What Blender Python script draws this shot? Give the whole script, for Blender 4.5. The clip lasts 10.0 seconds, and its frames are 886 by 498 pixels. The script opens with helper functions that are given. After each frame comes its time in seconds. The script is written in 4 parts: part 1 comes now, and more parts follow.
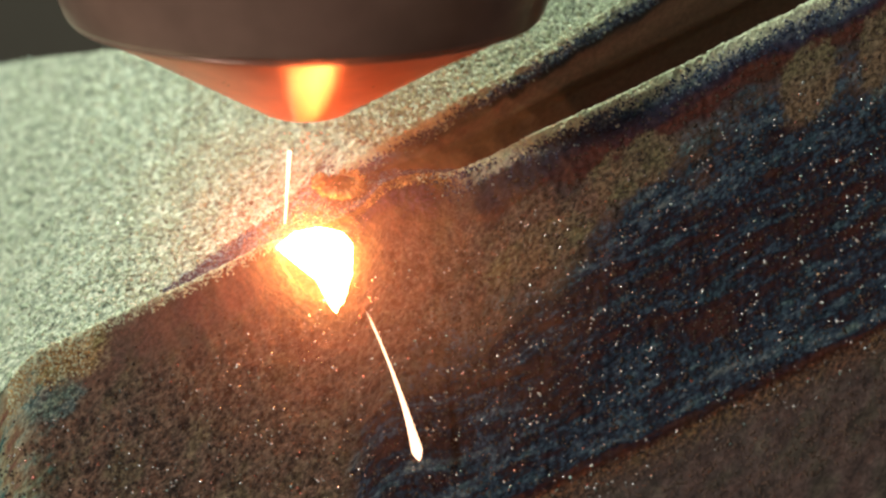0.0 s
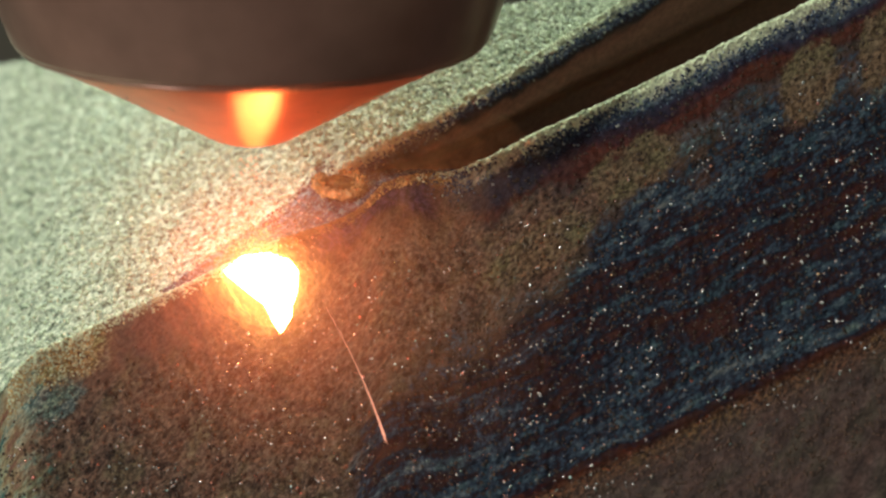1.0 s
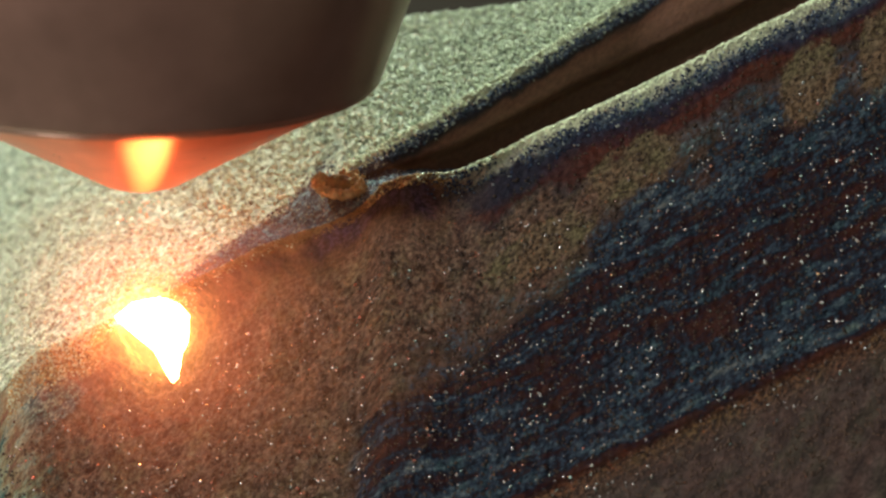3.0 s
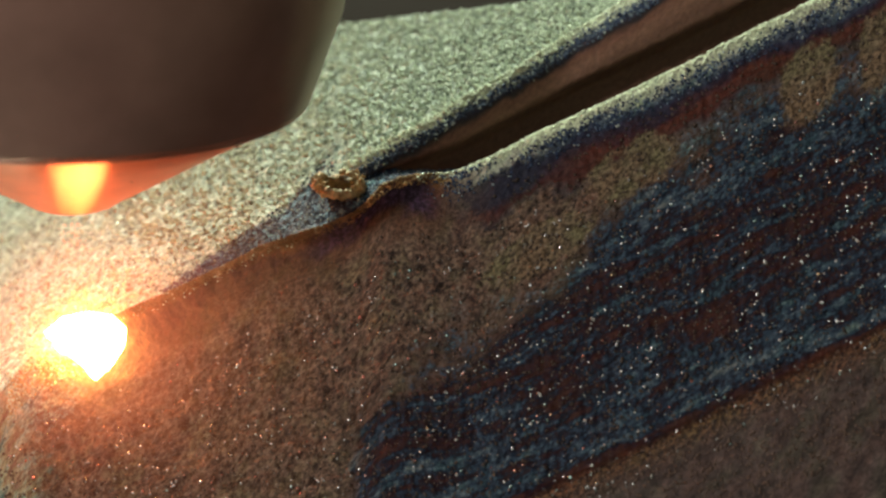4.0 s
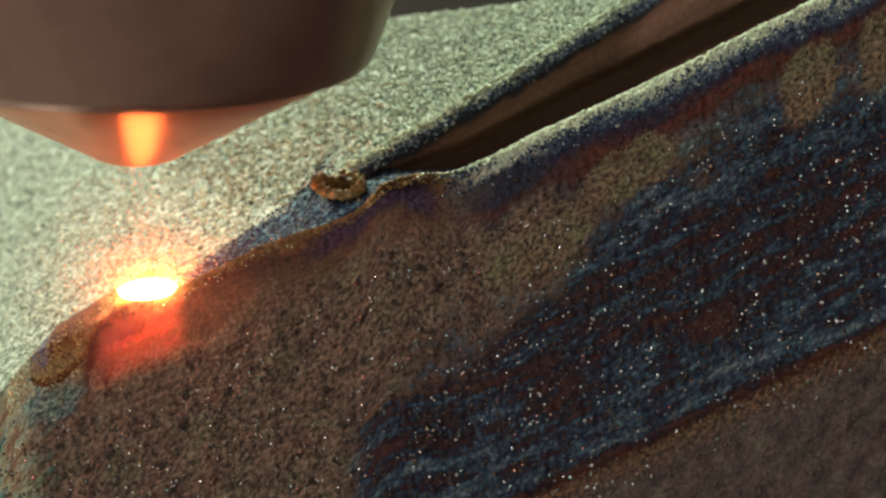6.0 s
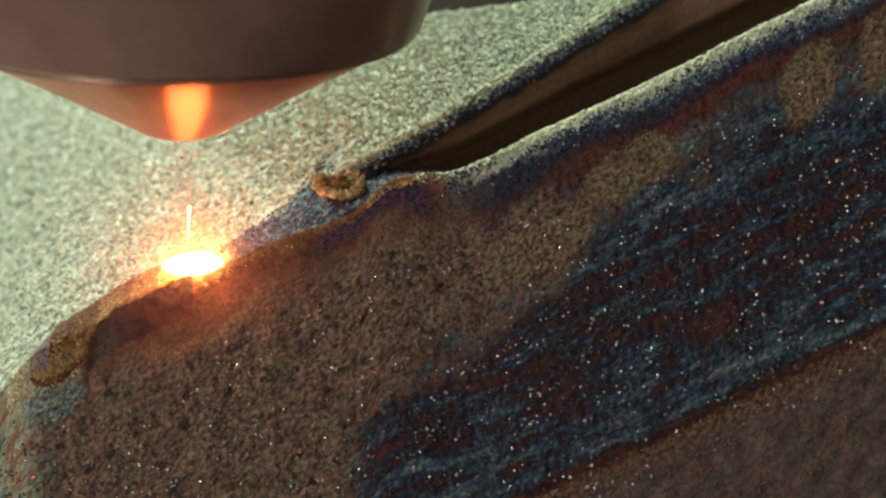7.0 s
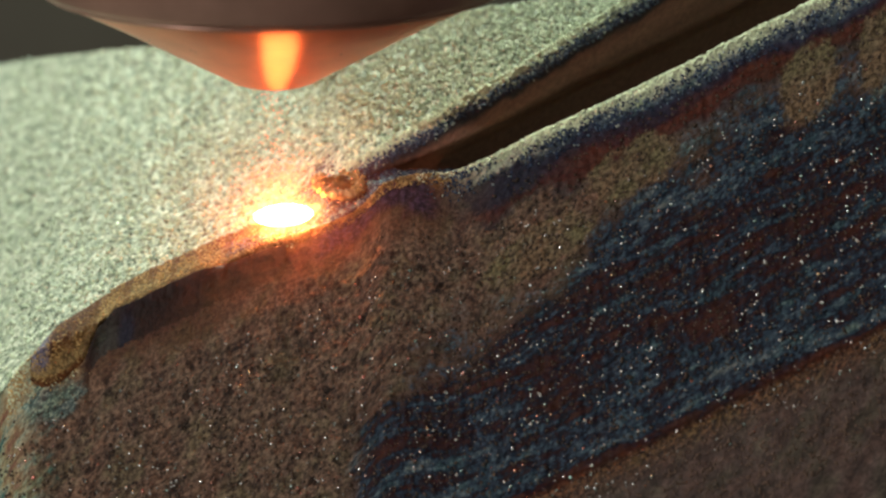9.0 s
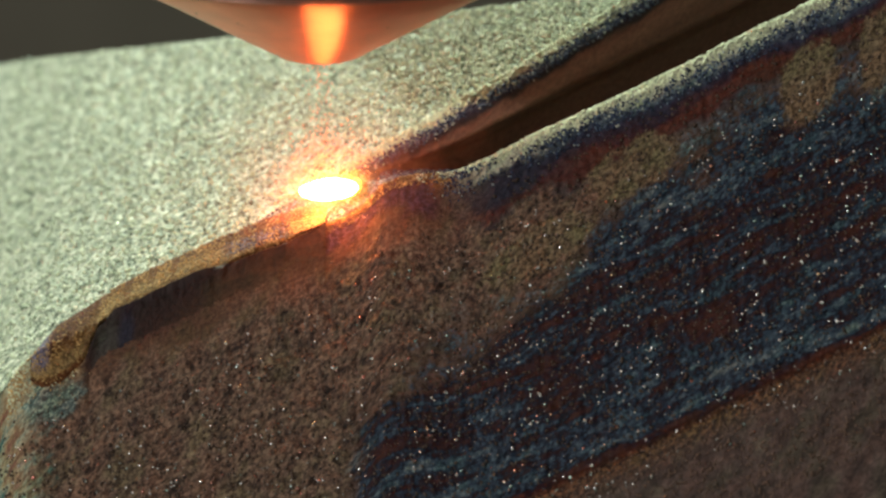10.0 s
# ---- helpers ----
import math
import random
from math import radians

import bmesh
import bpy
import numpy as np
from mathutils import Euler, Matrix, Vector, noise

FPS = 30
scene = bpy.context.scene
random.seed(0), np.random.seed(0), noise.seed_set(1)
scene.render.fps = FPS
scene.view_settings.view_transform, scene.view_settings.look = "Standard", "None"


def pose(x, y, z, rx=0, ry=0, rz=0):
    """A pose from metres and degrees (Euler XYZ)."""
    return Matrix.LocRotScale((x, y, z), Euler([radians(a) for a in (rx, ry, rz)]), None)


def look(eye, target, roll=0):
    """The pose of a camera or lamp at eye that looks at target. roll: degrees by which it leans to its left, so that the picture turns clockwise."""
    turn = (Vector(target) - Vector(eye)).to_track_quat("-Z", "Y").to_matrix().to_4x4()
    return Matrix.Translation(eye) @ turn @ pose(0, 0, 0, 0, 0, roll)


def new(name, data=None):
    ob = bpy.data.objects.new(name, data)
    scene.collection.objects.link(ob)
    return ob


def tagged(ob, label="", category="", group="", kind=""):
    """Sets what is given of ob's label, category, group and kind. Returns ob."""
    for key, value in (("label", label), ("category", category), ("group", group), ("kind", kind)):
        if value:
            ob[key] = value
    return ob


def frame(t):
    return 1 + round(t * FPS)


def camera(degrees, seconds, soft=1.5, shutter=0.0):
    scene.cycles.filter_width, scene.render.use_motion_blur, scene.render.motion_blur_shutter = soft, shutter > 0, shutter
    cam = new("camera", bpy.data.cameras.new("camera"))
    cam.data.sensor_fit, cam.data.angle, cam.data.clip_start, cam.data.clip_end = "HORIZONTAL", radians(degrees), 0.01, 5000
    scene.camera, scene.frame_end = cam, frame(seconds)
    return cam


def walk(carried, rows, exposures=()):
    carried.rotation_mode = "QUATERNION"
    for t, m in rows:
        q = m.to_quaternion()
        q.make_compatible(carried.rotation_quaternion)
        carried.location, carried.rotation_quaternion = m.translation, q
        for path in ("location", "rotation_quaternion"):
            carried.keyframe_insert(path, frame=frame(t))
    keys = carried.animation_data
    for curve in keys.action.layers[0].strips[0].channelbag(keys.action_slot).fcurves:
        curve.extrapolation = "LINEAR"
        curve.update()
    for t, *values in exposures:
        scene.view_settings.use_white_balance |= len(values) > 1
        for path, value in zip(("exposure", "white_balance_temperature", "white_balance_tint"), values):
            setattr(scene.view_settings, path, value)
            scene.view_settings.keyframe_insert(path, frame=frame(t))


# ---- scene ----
MM = 0.001
TILT = 2.7
FAR = 0.25
cam = camera(12.92, 10.0, soft=2.4)
eye = (0, -FAR * math.cos(radians(TILT)), FAR * math.sin(radians(TILT)))
still = look(eye, (0, 0, 0))
walk(cam, [(0.0, still), (10.0, still)])
cam.data.dof.use_dof = True
cam.data.dof.focus_distance = 0.248
cam.data.dof.aperture_fstop = 33.0
scene.cycles.transparent_max_bounces = 160

# ---- light: a dim workshop hall and one work lamp behind the part ----
world = bpy.data.worlds.new("hall")
scene.world = world
world.use_nodes = True
world.node_tree.nodes["Background"].inputs[0].default_value = (0.76, 0.67, 0.59, 1)
world.node_tree.nodes["Background"].inputs[1].default_value = 0.305

lamp = new("work_lamp", bpy.data.lights.new("work_lamp", "AREA"))
lamp.data.shape, lamp.data.size = "DISK", 0.16
lamp.data.energy = 5.5
lamp.data.color = (0.87, 1.0, 0.80)
lamp.matrix_world = look((-0.16, 0.36, 0.58), (0, 0, 0))

side_lamp = new("side_lamp", bpy.data.lights.new("side_lamp", "AREA"))
side_lamp.data.shape, side_lamp.data.size = "DISK", 0.03
side_lamp.data.energy = 1.35
side_lamp.data.color = (1.0, 0.94, 0.86)
side_lamp.matrix_world = look((-0.38, -0.46, 0.15), (0, 0, 0))


# ---- materials ----
def nodes_of(name):
    m = bpy.data.materials.new(name)
    m.use_nodes = True
    n = m.node_tree.nodes
    return m, n, m.node_tree.links, n["Principled BSDF"]


def math_node(n, l, op, a, b=0.0, c=0.0):
    k = n.new("ShaderNodeMath")
    k.operation = op
    for i, v in enumerate((a, b, c)):
        if hasattr(v, "links"):
            l.new(v, k.inputs[i])
        else:
            k.inputs[i].default_value = v
    return k.outputs[0]


def noise_node(n, l, vec, scale, detail=4.0, rough=0.55):
    k = n.new("ShaderNodeTexNoise")
    k.inputs["Scale"].default_value = scale
    k.inputs["Detail"].default_value = detail
    k.inputs["Roughness"].default_value = rough
    l.new(vec, k.inputs["Vector"])
    return k.outputs["Fac"]


def ramp_node(n, l, fac, stops):
    k = n.new("ShaderNodeValToRGB")
    e = k.color_ramp.elements
    while len(e) < len(stops):
        e.new(0.5)
    for i, (p, c) in enumerate(stops):
        e[i].position = p
        e[i].color = (*c, 1) if len(c) == 3 else c
    l.new(fac, k.inputs[0])
    return k.outputs[0]


def mix_node(n, l, fac, a, b, how="MIX"):
    k = n.new("ShaderNodeMix")
    k.data_type = "RGBA"
    k.blend_type = how
    for s, v in ((k.inputs[0], fac), (k.inputs[6], a), (k.inputs[7], b)):
        if hasattr(v, "links"):
            l.new(v, s)
        elif isinstance(v, tuple):
            s.default_value = (*v, 1)
        else:
            s.default_value = v
    return k.outputs[2]


def step_node(n, l, v, lo, hi):
    k = n.new("ShaderNodeMapRange")
    k.interpolation_type = "SMOOTHSTEP"
    l.new(v, k.inputs[0])
    k.inputs[1].default_value, k.inputs[2].default_value = lo, hi
    return k.outputs[0]


def bump(n, l, height, p, strength, dist):
    k = n.new("ShaderNodeBump")
    k.inputs["Strength"].default_value = strength
    k.inputs["Distance"].default_value = dist
    l.new(height, k.inputs["Height"])
    l.new(k.outputs[0], p.inputs["Normal"])


def plain(name, color, rough=0.5, metal=0.0, scale=2000.0, vary=0.3, depth=0.00004, tint=None):
    """A surface with grain at two scales and a fine relief."""
    m, n, l, p = nodes_of(name)
    co = n.new("ShaderNodeTexCoord").outputs["Object"]
    fine, broad = noise_node(n, l, co, scale), noise_node(n, l, co, scale / 9)
    both = math_node(n, l, "ADD", math_node(n, l, "MULTIPLY", fine, 0.6), math_node(n, l, "MULTIPLY", broad, 0.4))
    dark = tuple(c * (1 - vary) for c in color)
    light = tint or tuple(min(1, c * (1 + vary)) for c in color)
    l.new(ramp_node(n, l, both, [(0.35, dark), (0.65, light)]), p.inputs["Base Color"])
    p.inputs["Roughness"].default_value, p.inputs["Metallic"].default_value = rough, metal
    bump(n, l, fine, p, 0.6, depth)
    return m


def glow(name, color, strength):
    m, n, l, p = nodes_of(name)
    p.inputs["Base Color"].default_value = (*color, 1)
    p.inputs["Emission Color"].default_value = (*color, 1)
    p.inputs["Emission Strength"].default_value = strength
    return m


def halo_film(name, color, strength):
    """Clear film that adds light to what lies behind it, for the melt's halo."""
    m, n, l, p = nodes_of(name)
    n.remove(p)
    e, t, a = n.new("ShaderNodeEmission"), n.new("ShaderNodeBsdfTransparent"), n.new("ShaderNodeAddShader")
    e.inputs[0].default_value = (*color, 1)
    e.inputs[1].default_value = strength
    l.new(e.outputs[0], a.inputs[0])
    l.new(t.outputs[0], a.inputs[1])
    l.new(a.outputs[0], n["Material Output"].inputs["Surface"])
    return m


def oxide_metal(name, passes):
    """Sintered, heat-tinted wall face: U runs along the layers, V down from the rim, in decimetres; passes: how often the torch has been over its edge."""
    m, n, l, p = nodes_of(name)
    uv = n.new("ShaderNodeUVMap").outputs[0]
    sep = n.new("ShaderNodeSeparateXYZ")
    l.new(uv, sep.inputs[0])
    s = math_node(n, l, "MULTIPLY", sep.outputs[0], 100.0)
    v = math_node(n, l, "MULTIPLY", sep.outputs[1], 100.0)
    stretch = n.new("ShaderNodeMapping")
    stretch.inputs["Scale"].default_value = (20.0, 85.0, 1.0)
    l.new(uv, stretch.inputs[0])
    band = noise_node(n, l, stretch.outputs[0], 1.0, 6.0, 0.68)
    wide = noise_node(n, l, uv, 17.0, 3.0, 0.5)
    mid = noise_node(n, l, uv, 75.0, 5.0, 0.7)
    fine = noise_node(n, l, uv, 330.0, 3.0, 0.75)
    # slate blue and maroon oxide in long streaks; the tone drops to a dark line along the step above the foot
    level = ramp_node(n, l, math_node(n, l, "MULTIPLY", v, 0.04), [(0.20, (0.535, 0.535, 0.535)), (0.36, (0.55, 0.55, 0.55)), (0.46, (0.48, 0.48, 0.48)), (0.68, (0.475, 0.475, 0.475)), (0.78, (0.545, 0.545, 0.545)), (0.87, (0.56, 0.56, 0.56)), (0.895, (0.36, 0.36, 0.36))])
    level = math_node(n, l, "SUBTRACT", level, 0.5)
    streaks = math_node(n, l, "ADD", math_node(n, l, "MULTIPLY", band, 0.62), math_node(n, l, "MULTIPLY", mid, 0.3))
    streaks = math_node(n, l, "ADD", streaks, math_node(n, l, "SUBTRACT", math_node(n, l, "MULTIPLY", fine, 0.30), 0.11))
    streaks = math_node(n, l, "ADD", math_node(n, l, "MULTIPLY", math_node(n, l, "SUBTRACT", streaks, 0.5), 1.45), 0.492)
    oxide = ramp_node(n, l, math_node(n, l, "ADD", streaks, level),
                      [(0.34, (0.070, 0.020, 0.011)), (0.43, (0.032, 0.008, 0.014)), (0.48, (0.009, 0.009, 0.022)),
                       (0.545, (0.020, 0.042, 0.080)), (0.63, (0.062, 0.108, 0.150)), (0.72, (0.18, 0.225, 0.225))])
    brown = ramp_node(n, l, math_node(n, l, "ADD", math_node(n, l, "MULTIPLY", mid, 0.55), math_node(n, l, "MULTIPLY", fine, 0.45)),
                      [(0.37, (0.018, 0.011, 0.012)), (0.45, (0.115, 0.070, 0.052)), (0.64, (0.30, 0.205, 0.14))])
    pits = ramp_node(n, l, noise_node(n, l, uv, 115.0, 2.0, 0.5), [(0.33, (0.30, 0.27, 0.26)), (0.40, (1.0, 1.0, 1.0))])
    brown = mix_node(n, l, 1.0, brown, pits, "MULTIPLY")
    # where the brown gives way to the blue: lower down the nearer the old end
    edge = n.new("ShaderNodeMapRange")
    l.new(s, edge.inputs[0])
    for i, x in enumerate((-6.0, 17.0, 14.5, 5.5)):
        edge.inputs[i + 1].default_value = x
    edge.clamp = True
    cut = math_node(n, l, "SUBTRACT", v, edge.outputs[0])
    cut = math_node(n, l, "ADD", cut, math_node(n, l, "MULTIPLY", math_node(n, l, "SUBTRACT", wide, 0.5), 14.0))
    cut = math_node(n, l, "ADD", cut, math_node(n, l, "MULTIPLY", math_node(n, l, "SUBTRACT", band, 0.5), 6.0))
    cut = math_node(n, l, "ADD", cut, math_node(n, l, "MULTIPLY", math_node(n, l, "SUBTRACT", mid, 0.5), 11.0))
    cut = math_node(n, l, "ADD", cut, math_node(n, l, "MULTIPLY", math_node(n, l, "SUBTRACT", fine, 0.5), 9.0))
    right = step_node(n, l, math_node(n, l, "ADD", s, math_node(n, l, "MULTIPLY", mid, 6.0)), -3.5, -1.5)
    blue = math_node(n, l, "MULTIPLY", step_node(n, l, cut, -1.8, 1.8), right)
    col = mix_node(n, l, blue, brown, oxide)
    # the open rim: pale powder lightened for the light it catches; under it a blue line, then a maroon band
    vv = math_node(n, l, "ADD", v, math_node(n, l, "MULTIPLY", math_node(n, l, "SUBTRACT", wide, 0.5), 5.0))
    vv = math_node(n, l, "ADD", vv, math_node(n, l, "MULTIPLY", math_node(n, l, "SUBTRACT", mid, 0.5), 2.2))
    rim = ramp_node(n, l, math_node(n, l, "MULTIPLY", vv, 0.2),
                    [(0.0, (0.55, 0.60, 0.48)), (0.17, (0.46, 0.50, 0.40)), (0.29, (0.12, 0.17, 0.21)), (0.40, (0.03, 0.038, 0.08)), (0.50, (0.035, 0.016, 0.03)),
                     (0.62, (0.115, 0.030, 0.017)), (0.8, (0.085, 0.026, 0.019)), (0.92, (0.04, 0.05, 0.07))])
    near_rim = math_node(n, l, "MULTIPLY", step_node(n, l, s, -1.0, 4.0), math_node(n, l, "SUBTRACT", 1.0, step_node(n, l, vv, 4.0, 5.0)))
    navy = math_node(n, l, "MULTIPLY", math_node(n, l, "MULTIPLY", step_node(n, l, s, 0.0, 1.5), math_node(n, l, "SUBTRACT", 1.0, step_node(n, l, s, 5.0, 10.0))), math_node(n, l, "MULTIPLY", step_node(n, l, vv, 0.7, 1.3), math_node(n, l, "SUBTRACT", 1.0, step_node(n, l, vv, 3.0, 4.2))))
    rim = mix_node(n, l, navy, rim, (0.024, 0.026, 0.050))
    col = mix_node(n, l, near_rim, col, rim)
    # the closed edge: red-brown, lightened for the melt's glow on it, with a purple fringe
    edge_col = ramp_node(n, l, math_node(n, l, "MULTIPLY", vv, 0.25), [(0.0, (0.30, 0.17, 0.06)), (0.2, (0.18, 0.075, 0.03)), (0.4, (0.085, 0.034, 0.026)), (0.75, (0.13, 0.066, 0.036)), (1.0, (0.18, 0.105, 0.065))])
    near_edge = math_node(n, l, "MULTIPLY", math_node(n, l, "SUBTRACT", 1.0, step_node(n, l, s, -1.0, 1.5)), math_node(n, l, "SUBTRACT", 1.0, step_node(n, l, vv, 2.5, 5.0)))
    col = mix_node(n, l, near_edge, col, edge_col)
    # the edge before the torch: pale grains thinning out over a smooth pinkish brown that holds the melt's glow, gold
    # at the end's hump
    old = ramp_node(n, l, math_node(n, l, "MULTIPLY", vv, 0.25), [(0.0, (0.40, 0.36, 0.27)), (0.12, (0.27, 0.19, 0.14)), (0.28, (0.17, 0.092, 0.072)), (0.8, (0.165, 0.095, 0.075)), (1.0, (0.18, 0.11, 0.08))])
    hump = ramp_node(n, l, fine, [(0.38, (0.16, 0.075, 0.05)), (0.5, (0.34, 0.24, 0.10)), (0.62, (0.55, 0.48, 0.30))])
    at_hump = math_node(n, l, "MULTIPLY", math_node(n, l, "SUBTRACT", 1.0, step_node(n, l, math_node(n, l, "ADD", s, math_node(n, l, "MULTIPLY", mid, 3.0)), -20.8, -19.2)), math_node(n, l, "SUBTRACT", 1.0, step_node(n, l, vv, 2.4, 3.8)))
    old = mix_node(n, l, at_hump, old, hump)
    untouched = math_node(n, l, "MULTIPLY", math_node(n, l, "SUBTRACT", 1.0, step_node(n, l, s, *((-10.5, -8.5) if passes == 0 else (-23.5, -22.3)))), math_node(n, l, "SUBTRACT", 1.0, step_node(n, l, vv, 3.0, 6.0)))
    col = mix_node(n, l, untouched, col, old)
    # a purple fringe where the slot closes
    fringe = math_node(n, l, "MULTIPLY", math_node(n, l, "MULTIPLY", step_node(n, l, s, -9.5, -6.5), math_node(n, l, "SUBTRACT", 1.0, step_node(n, l, s, -1.6, 0.3))), math_node(n, l, "MULTIPLY", step_node(n, l, vv, 0.25, 0.8), math_node(n, l, "SUBTRACT", 1.0, step_node(n, l, vv, 1.8, 3.0))))
    col = mix_node(n, l, math_node(n, l, "MULTIPLY", fringe, 0.9), col, ramp_node(n, l, fine, [(0.4, (0.022, 0.010, 0.030)), (0.6, (0.08, 0.042, 0.10))]))
    if passes == 2:
        # smooth dark scale and the bead's shade under the second bead, both put into colour, with slate-blue patches by
        # its end
        depth = n.new("ShaderNodeMapRange")
        l.new(s, depth.inputs[0])
        for i, x in enumerate((-22.0, -10.0, 5.2, 2.9)):
            depth.inputs[i + 1].default_value = x
        low = math_node(n, l, "SUBTRACT", vv, depth.outputs[0])
        scorch_shade = math_node(n, l, "MULTIPLY", math_node(n, l, "SUBTRACT", 1.0, step_node(n, l, low, -1.0, 0.8)), step_node(n, l, s, -23.6, -22.4))
        scorch_shade_col = ramp_node(n, l, math_node(n, l, "ADD", math_node(n, l, "MULTIPLY", low, 0.2), 1.0), [(0.1, (0.022, 0.010, 0.012)), (0.45, (0.034, 0.013, 0.010)), (0.75, (0.062, 0.030, 0.014)), (1.0, (0.09, 0.05, 0.024))])
        for s0, v0, a, b, tone in ((-21.4, 2.6, 0.9, 2.6, (0.060, 0.058, 0.052)), (-20.2, 2.0, 0.55, 1.9, (0.020, 0.020, 0.045)), (-20.6, 3.9, 0.5, 0.7, (0.055, 0.06, 0.085))):
            du = math_node(n, l, "POWER", math_node(n, l, "MULTIPLY", math_node(n, l, "SUBTRACT", s, s0), 1 / a), 2.0)
            dv = math_node(n, l, "POWER", math_node(n, l, "MULTIPLY", math_node(n, l, "SUBTRACT", v, v0), 1 / b), 2.0)
            far = math_node(n, l, "ADD", math_node(n, l, "ADD", du, dv), math_node(n, l, "MULTIPLY", math_node(n, l, "SUBTRACT", mid, 0.5), 1.6))
            scorch_shade_col = mix_node(n, l, math_node(n, l, "SUBTRACT", 1.0, step_node(n, l, far, -0.3, 1.8)), scorch_shade_col, tone)
        col = mix_node(n, l, scorch_shade, col, scorch_shade_col)
    # tan islands between the maroon band and the blue scale
    tan = ramp_node(n, l, fine, [(0.38, (0.11, 0.078, 0.046)), (0.6, (0.25, 0.19, 0.115))])
    for s0, v0, a, b in ((12.2, 5.3, 3.0, 1.7), (23.2, 5.2, 1.9, 2.4), (27.6, 5.4, 1.3, 2.6), (6.0, 7.5, 3.5, 1.6)):
        du = math_node(n, l, "POWER", math_node(n, l, "MULTIPLY", math_node(n, l, "SUBTRACT", s, s0), 1 / a), 2.0)
        dv = math_node(n, l, "POWER", math_node(n, l, "MULTIPLY", math_node(n, l, "SUBTRACT", v, v0), 1 / b), 2.0)
        far = math_node(n, l, "ADD", math_node(n, l, "ADD", du, dv), math_node(n, l, "MULTIPLY", math_node(n, l, "SUBTRACT", mid, 0.5), 3.0))
        col = mix_node(n, l, math_node(n, l, "SUBTRACT", 1.0, step_node(n, l, far, 0.7, 1.2)), col, tan)
    # the older layers at the foot
    foot = ramp_node(n, l, mid, [(0.36, (0.05, 0.035, 0.032)), (0.64, (0.17, 0.12, 0.105))])
    foot = mix_node(n, l, math_node(n, l, "SUBTRACT", 1.0, step_node(n, l, v, 22.7, 24.8)), foot, ramp_node(n, l, fine, [(0.42, (0.035, 0.016, 0.012)), (0.62, (0.25, 0.13, 0.065))]))
    col = mix_node(n, l, step_node(n, l, v, 22.3, 23.0), col, foot)
    # the far end of the wall: paler for the light on its turned side, with gold and teal tints
    end_tint = ramp_node(n, l, mid, [(0.38, (0.10, 0.24, 0.22)), (0.46, (0.52, 0.55, 0.40)), (0.54, (0.44, 0.36, 0.20)), (0.64, (0.30, 0.13, 0.11))])
    at_end = math_node(n, l, "SUBTRACT", 1.0, step_node(n, l, math_node(n, l, "ADD", s, math_node(n, l, "MULTIPLY", mid, 9.0)), -23.4, -20.4))
    col = mix_node(n, l, at_end, col, end_tint)
    teal = ramp_node(n, l, fine, [(0.38, (0.03, 0.06, 0.07)), (0.5, (0.09, 0.22, 0.24)), (0.62, (0.40, 0.50, 0.42))])
    du = math_node(n, l, "POWER", math_node(n, l, "MULTIPLY", math_node(n, l, "ADD", s, 24.8), 0.5), 2.0)
    dv = math_node(n, l, "POWER", math_node(n, l, "MULTIPLY", math_node(n, l, "SUBTRACT", v, 3.9), 0.8), 2.0)
    far = math_node(n, l, "ADD", math_node(n, l, "ADD", du, dv), math_node(n, l, "MULTIPLY", math_node(n, l, "SUBTRACT", mid, 0.5), 6.0))
    col = mix_node(n, l, math_node(n, l, "MULTIPLY", math_node(n, l, "SUBTRACT", 1.0, step_node(n, l, far, 0.2, 1.5)), 0.6), col, teal)
    col = mix_node(n, l, 0.6, col, ramp_node(n, l, fine, [(0.40, (0.28, 0.28, 0.28)), (0.60, (1.15, 1.15, 1.15))]), "MULTIPLY")
    col = mix_node(n, l, 0.8, col, ramp_node(n, l, noise_node(n, l, uv, 42.0, 3.0, 0.6), [(0.38, (1.04, 0.90, 0.86)), (0.5, (1.0, 1.0, 1.0)), (0.62, (0.88, 1.06, 0.88))]), "MULTIPLY")
    l.new(col, p.inputs["Base Color"])
    p.inputs["Metallic"].default_value = 0.2
    p.inputs["Specular IOR Level"].default_value = 0.3
    p.inputs["Roughness"].default_value = 0.55
    bump(n, l, fine, p, 0.65, 0.0002)
    return m


